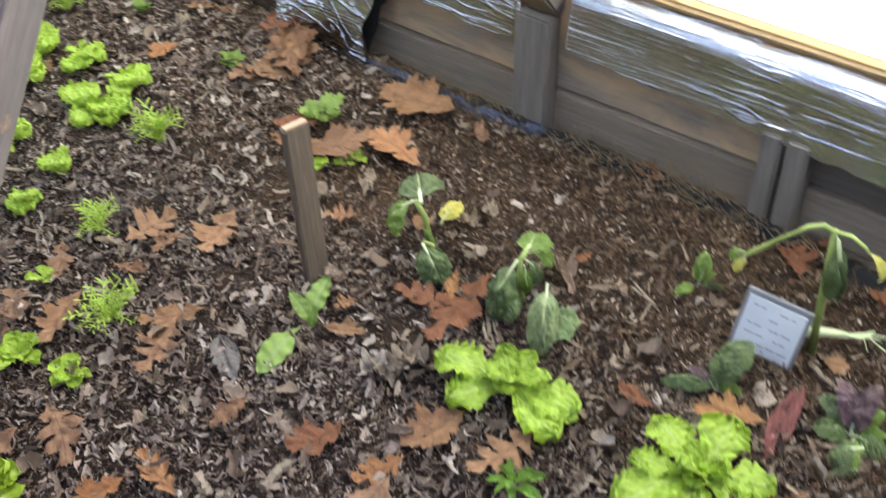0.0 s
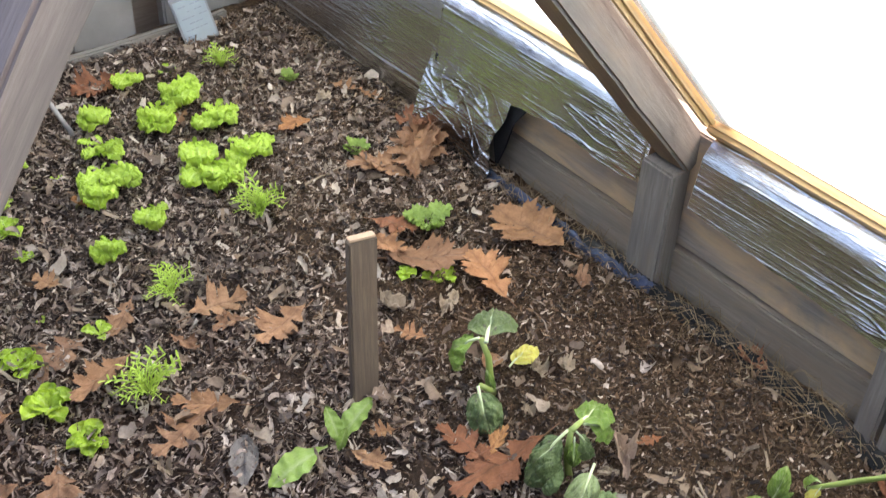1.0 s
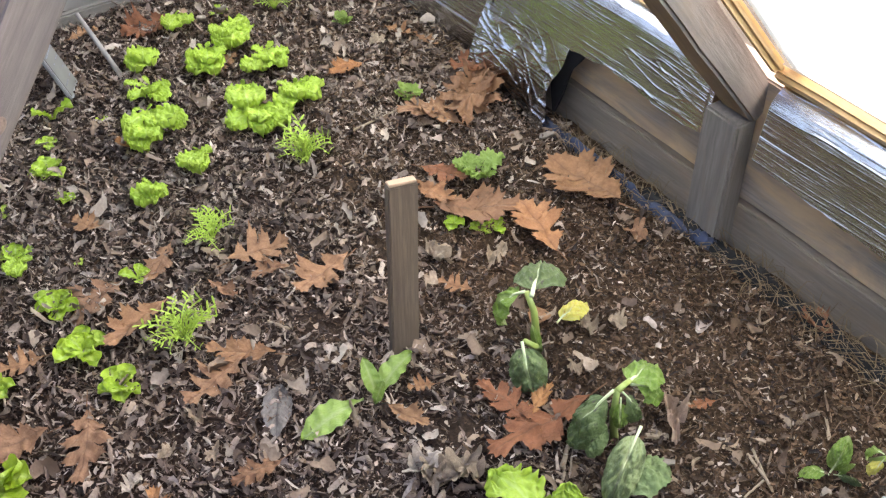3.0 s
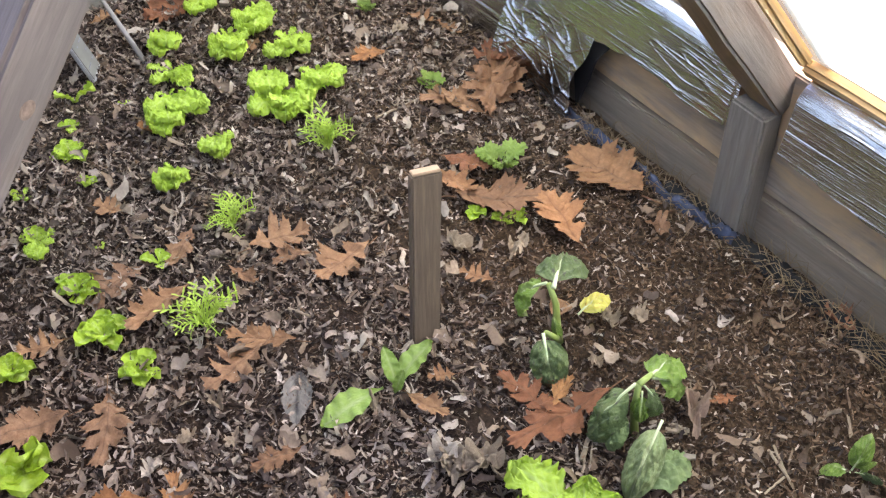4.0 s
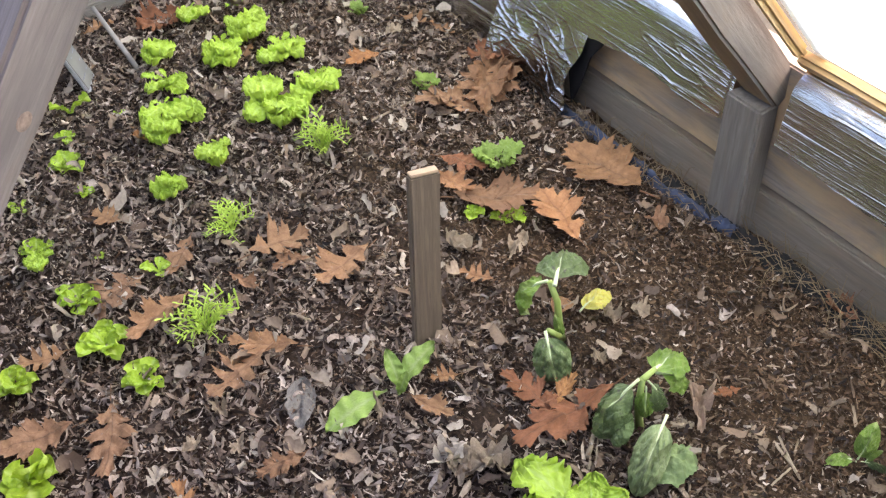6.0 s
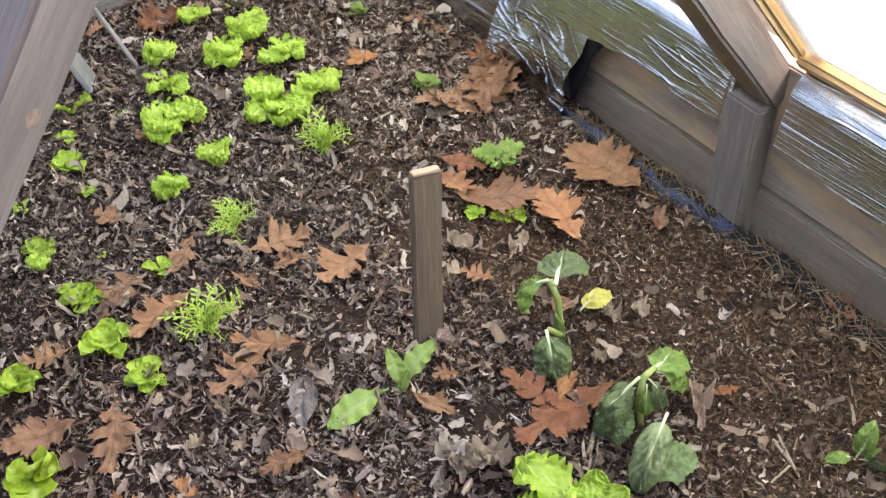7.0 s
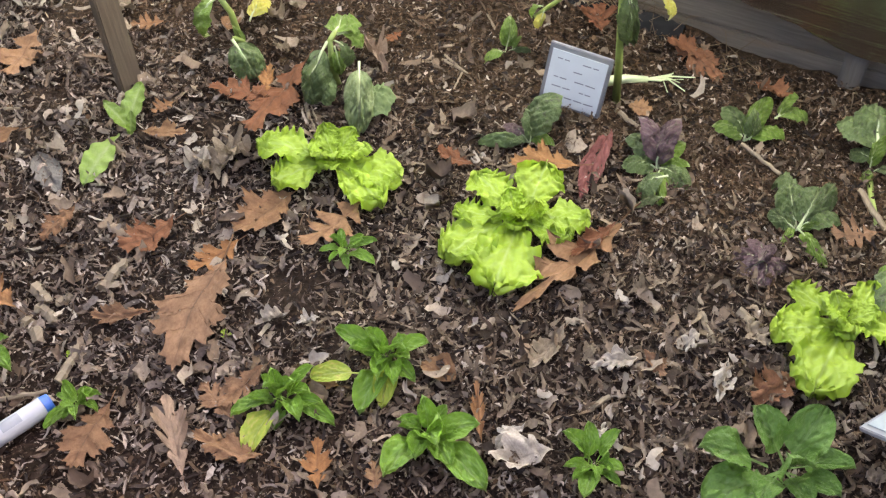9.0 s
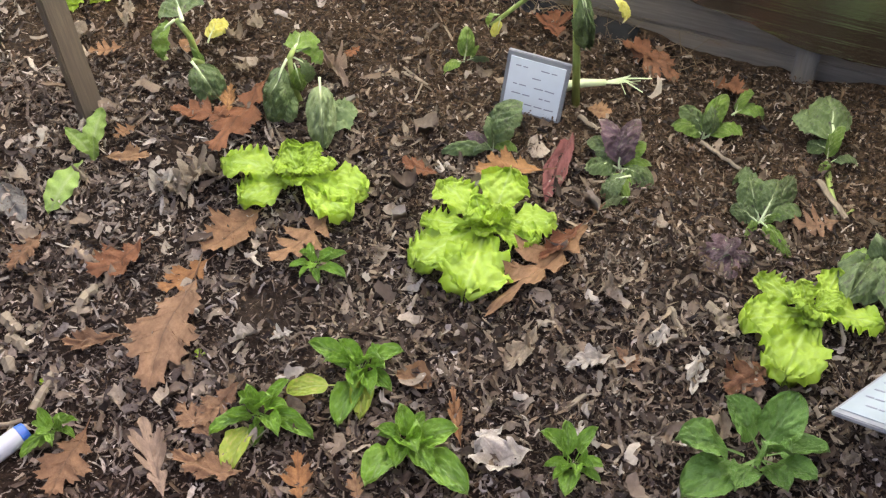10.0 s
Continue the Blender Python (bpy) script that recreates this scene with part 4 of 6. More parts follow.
blade(p, "frill", (0.163, -0.028, 0.027), 0.60)
blade(p, "frill", (0.198, -0.062, 0.023), 0.64)
blade(p, "frill", (0.210, 0.007, 0.036), 0.55)
blade(p, "frill", (0.235, 0.015, 0.034), 0.54)
blade(p, "frill", (0.260, -0.003, 0.036), 0.54)
blade(p, "frill", (0.296, -0.013, 0.023), 0.62)
blade(p, "frill", (0.293, -0.043, 0.023), 0.54)
blade(p, "frill", (0.231, -0.033, 0.043), 0.64)
p = lettuce((0.675, 0.007, 0.006))
blade(p, "frill", (0.693, 0.019, 0.026), 0.70)
blade(p, "frill", (0.659, 0.021, 0.028), 0.70)
blade(p, "frill", (0.679, -0.013, 0.024), 0.70)
blade(p, "frill", (0.661, -0.003, 0.030), 0.70)
blade(p, "frill", (0.626, -0.030, 0.023), 0.58)
blade(p, "frill", (0.626, 0.017, 0.023), 0.54)
blade(p, "frill", (0.685, 0.048, 0.023), 0.54)
blade(p, "frill", (0.726, 0.005, 0.023), 0.58)
blade(p, "frill", (0.667, -0.072, 0.023), 0.60)
blade(p, "frill", (0.666, -0.013, 0.040), 0.64)
blade(p, "frill", (0.679, -0.012, 0.034), 0.64)
p = lettuce((-0.490, -0.018, 0.010))
blade(p, "frill", (-0.502, -0.040, 0.020), 0.53)
blade(p, "frill", (-0.502, -0.018, 0.020), 0.53)
blade(p, "frill", (-0.471, -0.001, 0.020), 0.53)
blade(p, "frill", (-0.448, -0.015, 0.020), 0.53)
blade(p, "frill", (-0.470, -0.047, 0.020), 0.53)
blade(p, "frill", (-0.460, -0.025, 0.028), 0.64)
p = lettuce((-0.445, -0.037, 0.010))
blade(p, "frill", (-0.421, -0.074, 0.020), 0.53)
blade(p, "frill", (-0.448, -0.053, 0.020), 0.53)
blade(p, "frill", (-0.393, -0.020, 0.020), 0.53)
blade(p, "frill", (-0.423, -0.016, 0.020), 0.53)
blade(p, "frill", (-0.445, -0.034, 0.020), 0.53)
blade(p, "frill", (-0.393, -0.036, 0.028), 0.64)
p = lettuce((-0.425, -0.054, 0.010))
blade(p, "frill", (-0.377, -0.074, 0.020), 0.53)
blade(p, "frill", (-0.386, -0.052, 0.020), 0.53)
blade(p, "frill", (-0.429, -0.071, 0.020), 0.53)
blade(p, "frill", (-0.395, -0.079, 0.020), 0.53)
blade(p, "frill", (-0.384, -0.065, 0.028), 0.64)
p = lettuce((-0.387, 0.064, 0.010))
blade(p, "frill", (-0.360, 0.019, 0.020), 0.53)
blade(p, "frill", (-0.379, 0.036, 0.020), 0.53)
blade(p, "frill", (-0.337, 0.073, 0.020), 0.53)
blade(p, "frill", (-0.359, 0.074, 0.020), 0.53)
blade(p, "frill", (-0.334, 0.044, 0.020), 0.53)
blade(p, "frill", (-0.385, 0.058, 0.020), 0.53)
blade(p, "frill", (-0.338, 0.056, 0.020), 0.53)
blade(p, "frill", (-0.346, 0.045, 0.028), 0.64)
p = lettuce((-0.434, 0.069, 0.010))
blade(p, "frill", (-0.414, 0.045, 0.020), 0.53)
blade(p, "frill", (-0.433, 0.070, 0.020), 0.53)
blade(p, "frill", (-0.398, 0.070, 0.020), 0.53)
blade(p, "frill", (-0.376, 0.048, 0.028), 0.64)
p = lettuce((-0.403, 0.119, 0.010))
blade(p, "frill", (-0.406, 0.099, 0.020), 0.53)
blade(p, "frill", (-0.378, 0.142, 0.020), 0.53)
blade(p, "frill", (-0.360, 0.124, 0.020), 0.53)
blade(p, "frill", (-0.360, 0.084, 0.020), 0.53)
blade(p, "frill", (-0.403, 0.120, 0.020), 0.53)
blade(p, "frill", (-0.397, 0.134, 0.020), 0.53)
blade(p, "frill", (-0.364, 0.102, 0.028), 0.64)
p = lettuce((-0.482, 0.125, 0.010))
blade(p, "frill", (-0.452, 0.084, 0.020), 0.53)
blade(p, "frill", (-0.489, 0.111, 0.020), 0.53)
blade(p, "frill", (-0.458, 0.141, 0.020), 0.53)
blade(p, "frill", (-0.487, 0.137, 0.020), 0.53)
blade(p, "frill", (-0.439, 0.125, 0.020), 0.53)
blade(p, "frill", (-0.444, 0.100, 0.020), 0.53)
blade(p, "frill", (-0.449, 0.111, 0.028), 0.64)
p = lettuce((-0.524, 0.070, 0.010))
blade(p, "frill", (-0.514, 0.041, 0.020), 0.53)
blade(p, "frill", (-0.499, 0.081, 0.020), 0.53)
blade(p, "frill", (-0.481, 0.035, 0.020), 0.53)
blade(p, "frill", (-0.469, 0.053, 0.020), 0.53)
blade(p, "frill", (-0.527, 0.075, 0.020), 0.53)
blade(p, "frill", (-0.530, 0.062, 0.020), 0.53)
blade(p, "frill", (-0.481, 0.052, 0.028), 0.64)
p = lettuce((-0.561, 0.106, 0.010))
blade(p, "frill", (-0.557, 0.090, 0.020), 0.53)
blade(p, "frill", (-0.528, 0.111, 0.020), 0.53)
blade(p, "frill", (-0.511, 0.087, 0.020), 0.53)
blade(p, "frill", (-0.552, 0.137, 0.020), 0.53)
blade(p, "frill", (-0.523, 0.092, 0.028), 0.64)
p = lettuce((-0.569, 0.009, 0.010))
blade(p, "frill", (-0.523, -0.018, 0.020), 0.53)
blade(p, "frill", (-0.525, 0.002, 0.020), 0.53)
blade(p, "frill", (-0.564, 0.004, 0.020), 0.53)
blade(p, "frill", (-0.552, 0.013, 0.020), 0.53)
blade(p, "frill", (-0.525, -0.006, 0.028), 0.64)
p = lettuce((-0.351, -0.027, 0.010))
blade(p, "frill", (-0.336, -0.050, 0.020), 0.53)
blade(p, "frill", (-0.347, -0.030, 0.020), 0.53)
blade(p, "frill", (-0.334, -0.017, 0.020), 0.53)
blade(p, "frill", (-0.310, -0.041, 0.020), 0.53)
blade(p, "frill", (-0.315, -0.051, 0.028), 0.64)
p = lettuce((-0.328, -0.091, 0.010))
blade(p, "frill", (-0.295, -0.112, 0.020), 0.53)
blade(p, "frill", (-0.295, -0.087, 0.020), 0.53)
blade(p, "frill", (-0.328, -0.095, 0.020), 0.53)
blade(p, "frill", (-0.290, -0.101, 0.020), 0.53)
blade(p, "frill", (-0.297, -0.100, 0.028), 0.64)
p = lettuce((-0.557, 0.122, 0.012))
blade(p, "frill", (-0.521, 0.122, 0.023), 0.62)
blade(p, "frill", (-0.544, 0.105, 0.023), 0.62)
blade(p, "frill", (-0.506, 0.094, 0.023), 0.62)
p = lettuce((-0.615, 0.077, 0.012))
blade(p, "frill", (-0.585, 0.051, 0.020), 0.62)
blade(p, "frill", (-0.584, 0.076, 0.020), 0.62)
blade(p, "frill", (-0.613, 0.076, 0.020), 0.62)
p = lettuce((-0.292, -0.238, 0.011))
blade(p, "frill", (-0.277, -0.253, 0.016), 0.64)
blade(p, "frill", (-0.279, -0.227, 0.016), 0.64)
blade(p, "frill", (-0.265, -0.246, 0.016), 0.64)
blade(p, "frill", (-0.289, -0.233, 0.016), 0.64)
# ---- smooth seedlings ----
seedling((-0.411, -0.166, 0.003), 0.022, 6)
seedling((-0.360, -0.166, 0.003), 0.011, 5)
seedling((-0.372, -0.226, 0.003), 0.013, 4)
seedling((-0.264, -0.189, 0.001), 0.006, 3)
seedling((-0.214, -0.155, 0.001), 0.015, 4)
seedling((-0.302, -0.236, 0.002), 0.018, 7)
seedling((-0.218, -0.229, -0.000), 0.023, 7)
seedling((-0.155, -0.231, -0.002), 0.025, 9)
seedling((-0.099, -0.220, -0.004), 0.021, 8)
seedling((-0.157, -0.309, -0.004), 0.022, 8)
seedling((-0.470, -0.082, 0.003), 0.007, 3)
seedling((-0.460, -0.150, 0.003), 0.013, 4)
seedling((-0.111, 0.130, 0.003), 0.012, 5)
seedling((-0.092, 0.146, 0.003), 0.009, 5)
seedling((-0.082, 0.159, 0.003), 0.014, 6)
p = seedling_pair((-0.060, -0.335, -0.007))
blade(p, "smooth", (-0.056, -0.316, 0.013), 1.0)
blade(p, "smooth", (-0.045, -0.314, 0.007), 0.9)
blade(p, "smooth", (-0.065, -0.348, 0.011), 1.0)
blade(p, "smooth", (-0.026, -0.341, 0.002), 1.0)
blade(p, "smooth", (-0.045, -0.354, 0.003), 1.0)
blade(p, "smooth", (-0.046, -0.332, 0.019), 0.9)
seedling((-0.609, 0.124, 0.003), 0.013, 4)
seedling((0.139, -0.270, -0.004), 0.005, 3)
seedling((0.240, -0.204, 0.001), 0.005, 3)
p = seedling_pair((-0.502, -0.125, 0.004))
blade(p, "smooth", (-0.495, -0.147, 0.022), 0.75)
blade(p, "smooth", (-0.483, -0.107, 0.026), 0.6)
feathery((-0.281, 0.063, 0.003), 0.033)
feathery((-0.223, -0.072, 0.002), 0.024)
feathery((-0.119, -0.151, -0.001), 0.030)
feathery((-0.580, 0.189, 0.003), 0.023)
parsley((-0.156, 0.192, 0.003), 0.028)
parsley((-0.316, 0.214, 0.003), 0.016)
parsley((-0.497, 0.238, 0.003), 0.015)
# ---- broad-leaved weeds ----
p = broadleaf((0.037, -0.053, 0.000))
blade(p, "lance", (0.023, -0.007, 0.021), 0.4)
blade(p, "lance", (0.010, -0.048, 0.028), 0.34)
blade(p, "lance", (0.037, -0.123, -0.001), 0.42, (0.035, -0.063, 0.008))
blade(p, "lance", (0.040, -0.046, 0.028), 0.3)
# ---- spinach ----
p = spinach((0.367, -0.174, 0.008), 1.0)
blade(p, "spin", (0.326, -0.179, 0.029), 0.35)
blade(p, "spin", (0.350, -0.175, 0.040), 0.34)
blade(p, "spin", (0.397, -0.159, 0.028), 0.44)
blade(p, "spin", (0.400, -0.189, 0.018), 0.37)
blade(p, "spin", (0.373, -0.228, 0.010), 0.39)
blade(p, "spin", (0.391, -0.205, 0.030), 0.35)
blade(p, "spin", (0.349, -0.197, 0.039), 0.3)
blade(p, "spin", (0.388, -0.181, 0.045), 0.37)
blade(p, "spin", (0.378, -0.207, 0.032), 0.35)
blade(p, "spin_y", (0.324, -0.215, 0.011), 0.42, (0.360, -0.198, 0.016))
blade(p, "spin_y", (0.385, -0.215, 0.010), 0.4)
p = spinach((0.315, -0.240, 0.007), 1.0)
blade(p, "spin", (0.305, -0.235, 0.039), 0.35)
blade(p, "spin", (0.329, -0.215, 0.029), 0.29)
blade(p, "spin", (0.292, -0.274, 0.018), 0.3)
blade(p, "spin", (0.298, -0.259, 0.025), 0.34)
blade(p, "spin", (0.351, -0.238, 0.024), 0.29)
blade(p, "spin", (0.361, -0.243, 0.009), 0.3)
blade(p, "spin", (0.324, -0.267, 0.011), 0.39)
blade(p, "spin", (0.344, -0.261, 0.029), 0.35)
blade(p, "spin", (0.329, -0.239, 0.041), 0.32)
blade(p, "spin", (0.310, -0.253, 0.041), 0.34)
blade(p, "spin_y", (0.315, -0.292, 0.007), 0.42)
p = spinach((0.426, -0.220, 0.008), 1.0)
blade(p, "spin", (0.416, -0.209, 0.040), 0.4)
blade(p, "spin", (0.461, -0.207, 0.030), 0.5)
blade(p, "spin", (0.416, -0.270, 0.020), 0.44)
blade(p, "spin", (0.484, -0.245, 0.012), 0.37)
blade(p, "spin", (0.407, -0.230, 0.022), 0.35)
blade(p, "spin", (0.435, -0.221, 0.046), 0.37)
blade(p, "spin", (0.433, -0.253, 0.030), 0.44)
blade(p, "spin", (0.456, -0.244, 0.020), 0.44)
blade(p, "spin", (0.419, -0.243, 0.022), 0.34)
blade(p, "spin", (0.446, -0.244, 0.045), 0.42)
p = spinach((0.542, -0.191, 0.008), 1.0)
blade(p, "spin", (0.526, -0.208, 0.020), 0.29)
blade(p, "spin", (0.529, -0.190, 0.026), 0.27)
blade(p, "spin", (0.567, -0.202, 0.014), 0.29)
blade(p, "spin", (0.550, -0.186, 0.028), 0.27)
blade(p, "spin", (0.548, -0.224, 0.018), 0.42)
blade(p, "spin", (0.561, -0.198, 0.024), 0.25)
blade(p, "spin", (0.552, -0.213, 0.030), 0.29)
blade(p, "spin", (0.536, -0.216, 0.020), 0.25)
p = spinach((0.286, -0.092, 0.007), 0.7)
blade(p, "spin", (0.269, -0.107, 0.013), 0.29)
blade(p, "spin", (0.273, -0.092, 0.021), 0.27)
blade(p, "spin", (0.308, -0.078, 0.016), 0.3)
blade(p, "spin", (0.317, -0.099, 0.012), 0.29)
blade(p, "spin", (0.298, -0.111, 0.009), 0.29)
blade(p, "spin", (0.285, -0.093, 0.025), 0.27)
blade(p, "spin", (0.298, -0.082, 0.022), 0.25)
blade(p, "spin", (0.281, -0.112, 0.011), 0.25)
p = spinach((0.174, -0.307, 0.002), 0.7)
blade(p, "spin", (0.159, -0.301, 0.015), 0.29)
blade(p, "spin", (0.193, -0.298, 0.015), 0.3)
blade(p, "spin", (0.175, -0.325, 0.006), 0.3)
blade(p, "spin", (0.198, -0.310, 0.011), 0.29)
blade(p, "spin", (0.184, -0.304, 0.025), 0.29)
blade(p, "spin", (0.165, -0.336, 0.001), 0.29)
blade(p, "spin", (0.189, -0.324, 0.015), 0.3)
p = spinach((0.072, -0.303, -0.002))
blade(p, "spin", (0.071, -0.289, 0.015), 0.35)
blade(p, "spin", (0.096, -0.287, 0.016), 0.35)
blade(p, "spin", (0.062, -0.318, 0.014), 0.35)
blade(p, "spin", (0.092, -0.322, 0.015), 0.35)
blade(p, "spin", (0.119, -0.311, 0.016), 0.35)
blade(p, "spin", (0.110, -0.329, 0.016), 0.35)
blade(p, "spin", (0.060, -0.303, 0.014), 0.35)
# ---- broad rosette with round leaves ----
p = pak_choi((0.666, -0.138, 0.010))
blade(p, "round", (0.607, -0.164, 0.040), 0.52, (0.655, -0.141, 0.012))
blade(p, "round", (0.631, -0.120, 0.046), 0.5)
blade(p, "round", (0.678, -0.098, 0.046), 0.55)
blade(p, "round", (0.709, -0.127, 0.030), 0.42)
blade(p, "round", (0.655, -0.181, 0.028), 0.5)
blade(p, "round", (0.689, -0.167, 0.026), 0.5)
blade(p, "round", (0.706, -0.149, 0.024), 0.47)
blade(p, "round", (0.663, -0.156, 0.060), 0.42)
blade(p, "round", (0.622, -0.194, 0.018), 0.5)
blade(p, "round", (0.683, -0.151, 0.050), 0.42)
# ---- mustards ----
p = mustard((0.068, 0.094, 0.006))
blade(p, "must", (0.027, 0.131, 0.050), 0.82, (0.060, 0.088, 0.062))
blade(p, "must_g", (0.031, 0.075, 0.022), 0.73, (0.052, 0.088, 0.062))
blade(p, "must", (0.108, 0.057, 0.004), 0.69, (0.076, 0.067, 0.036))
blade(p, "must", (0.080, 0.056, 0.010), 0.43, (0.079, 0.067, 0.034))
blade(p, "must_g", (0.068, 0.086, 0.030), 0.34)
leaf_stalk(p, [(0.066, 0.095, -0.000), (0.062, 0.094, 0.020), (0.061, 0.091, 0.045), (0.053, 0.088, 0.063)], 0.0038, 0.0026)
leaf_stalk(p, [(0.066, 0.095, 0.004), (0.078, 0.079, 0.025), (0.077, 0.069, 0.036)], 0.003, 0.0024)
p = mustard((0.180, 0.082, 0.006))
blade(p, "must", (0.170, 0.043, 0.010), 0.45, (0.177, 0.077, 0.062))
blade(p, "must_g", (0.169, 0.132, 0.046), 0.73, (0.175, 0.089, 0.056))
blade(p, "must_g", (0.184, 0.125, 0.030), 0.6, (0.175, 0.095, 0.055))
blade(p, "must", (0.192, 0.090, 0.030), 0.39, (0.181, 0.080, 0.062))
blade(p, "must_g", (0.184, 0.080, 0.022), 0.47, (0.181, 0.080, 0.056))
blade(p, "must_c", (0.230, 0.031, 0.010), 0.42, (0.206, 0.080, 0.046))
blade(p, "must_c", (0.213, 0.051, 0.014), 0.5, (0.206, 0.077, 0.036))
blade(p, "must_u", (0.223, 0.097, 0.011), 0.62, (0.228, 0.041, 0.008))
blade(p, "must_u", (0.185, 0.050, 0.008), 0.53, (0.176, 0.073, 0.034))
leaf_stalk(p, [(0.182, 0.081, -0.000), (0.178, 0.078, 0.030), (0.179, 0.077, 0.063)], 0.0036, 0.0024)
leaf_stalk(p, [(0.179, 0.077, 0.063), (0.178, 0.085, 0.064), (0.172, 0.098, 0.056)], 0.0028, 0.0022)
p = mustard((0.052, 0.128, 0.006))
blade(p, "must_y", (0.055, 0.158, 0.014), 0.62, (0.055, 0.124, 0.008))
p = mustard((0.368, 0.095, 0.001))
blade(p, "must", (0.380, 0.125, 0.039), 0.67)
blade(p, "must_p", (0.345, 0.095, 0.014), 0.52)
blade(p, "must", (0.364, 0.104, 0.029), 0.36)
blade(p, "must_u", (0.329, 0.073, 0.006), 0.31)
blade(p, "must_g", (0.391, 0.100, 0.006), 0.52)
blade(p, "must", (0.358, 0.080, 0.011), 0.43)
p = mustard((0.483, 0.125, -0.012))
blade(p, "must_p", (0.462, 0.139, 0.030), 0.52)
blade(p, "must_p", (0.484, 0.146, 0.031), 0.47)
blade(p, "must", (0.451, 0.139, 0.007), 0.69)
blade(p, "must_g", (0.496, 0.140, 0.013), 0.57)
blade(p, "must_g", (0.506, 0.130, 0.002), 0.57)
blade(p, "must", (0.456, 0.109, 0.000), 0.73)
blade(p, "must", (0.477, 0.082, -0.006), 0.82, (0.499, 0.098, 0.011))
blade(p, "must", (0.514, 0.114, -0.006), 0.69)
blade(p, "must_g", (0.495, 0.083, -0.007), 0.43)
blade(p, "must_c", (0.482, 0.066, -0.005), 0.22, (0.501, 0.088, -0.006))
p = mustard((0.541, 0.212, -0.029))
blade(p, "must_g", (0.512, 0.207, -0.013), 0.6)
blade(p, "must", (0.515, 0.222, -0.005), 0.6)
blade(p, "must_g", (0.548, 0.239, 0.006), 0.43)
blade(p, "must_g", (0.569, 0.260, 0.001), 0.36, (0.561, 0.237, -0.016))
blade(p, "must_g", (0.585, 0.258, -0.020), 0.62, (0.559, 0.234, -0.014))
blade(p, "must_g", (0.571, 0.229, -0.021), 0.53)
blade(p, "must", (0.543, 0.217, 0.002), 0.53)
p = mustard((0.657, 0.213, -0.022))
blade(p, "must", (0.619, 0.258, -0.007), 0.82, (0.655, 0.217, -0.007))
blade(p, "must", (0.636, 0.272, 0.004), 0.73, (0.654, 0.220, -0.005))
blade(p, "must", (0.632, 0.228, -0.020), 0.62, (0.656, 0.217, -0.011))
blade(p, "must_g", (0.656, 0.232, 0.008), 0.43)
blade(p, "must", (0.678, 0.214, -0.011), 0.6)
blade(p, "must_g", (0.650, 0.198, -0.020), 0.6)
leaf_stalk(p, [(0.657, 0.194, -0.016), (0.663, 0.171, -0.013), (0.671, 0.151, -0.012), (0.673, 0.142, -0.012), (0.680, 0.141, -0.011), (0.686, 0.151, -0.011)], 0.003, 0.0012)
p = mustard((0.615, 0.106, -0.010))
blade(p, "must", (0.594, 0.137, 0.010), 0.73)
blade(p, "must", (0.618, 0.144, 0.008), 0.69)
blade(p, "must", (0.630, 0.168, -0.006), 0.36)
blade(p, "must", (0.642, 0.127, 0.000), 0.67)
blade(p, "must", (0.587, 0.112, -0.004), 0.62)
blade(p, "must_g", (0.631, 0.112, 0.002), 0.36)
blade(p, "must_g", (0.647, 0.069, -0.005), 0.31)
blade(p, "must", (0.583, 0.158, -0.010), 0.34, (0.606, 0.121, 0.003))
blade(p, "must_g", (0.606, 0.082, -0.008), 0.26)
p = mustard((0.598, 0.054, -0.004))
blade(p, "must_p", (0.574, 0.044, 0.002), 0.65)
blade(p, "must_p", (0.581, 0.066, 0.004), 0.65)
blade(p, "must_p", (0.602, 0.067, 0.006), 0.65)
blade(p, "must_p", (0.619, 0.049, 0.003), 0.65)
blade(p, "must_p", (0.606, 0.025, 0.002), 0.65)
blade(p, "must_p", (0.586, 0.029, 0.002), 0.6)
blade(p, "must_p", (0.598, 0.042, 0.017), 0.52)
p = mustard((0.711, 0.083, -0.000))
blade(p, "must", (0.698, 0.028, 0.026), 0.7)
blade(p, "must", (0.726, 0.034, 0.027), 0.7)
blade(p, "must_g", (0.690, 0.062, 0.020), 0.7)
blade(p, "must", (0.710, 0.077, 0.034), 0.6)
p = mustard((0.302, 0.199, 0.002))
blade(p, "must_g", (0.299, 0.210, 0.032), 0.53)
blade(p, "must_g", (0.285, 0.179, 0.001), 0.62)
blade(p, "must", (0.321, 0.212, 0.000), 0.26)
blade(p, "must_g", (0.309, 0.210, 0.015), 0.34)
# ---- fallen oak leaves ----
oak_leaf((-0.037, 0.279), (-0.132, 0.260), 0.108, "broad", "tan", 0.8)
oak_leaf((-0.016, 0.182), (-0.092, 0.194), 0.065, "red", "orange", 0.8, 0.004)
oak_leaf((-0.139, 0.125), (-0.083, 0.199), 0.073, "broad", "brown", 1)
oak_leaf((-0.194, 0.148), (-0.146, 0.174), 0.052, "red", "rust", 1.2, 0.006)
oak_leaf((-0.178, 0.130), (-0.126, 0.144), 0.038, "red", "orange", 1.2, 0.002)
oak_leaf((-0.266, 0.236), (-0.287, 0.177), 0.062, "red", "brown", 1)
oak_leaf((-0.330, 0.321), (-0.224, 0.220), 0.060, "red", "brown", 1.2, 0.004)
oak_leaf((-0.308, 0.333), (-0.332, 0.277), 0.063, "pin", "rust", 1.6, 0.008)
oak_leaf((-0.124, 0.018), (-0.104, -0.049), 0.058, "pin", "tan", 0.8)
oak_leaf((-0.181, -0.076), (-0.169, -0.017), 0.067, "pin", "tan", 1)
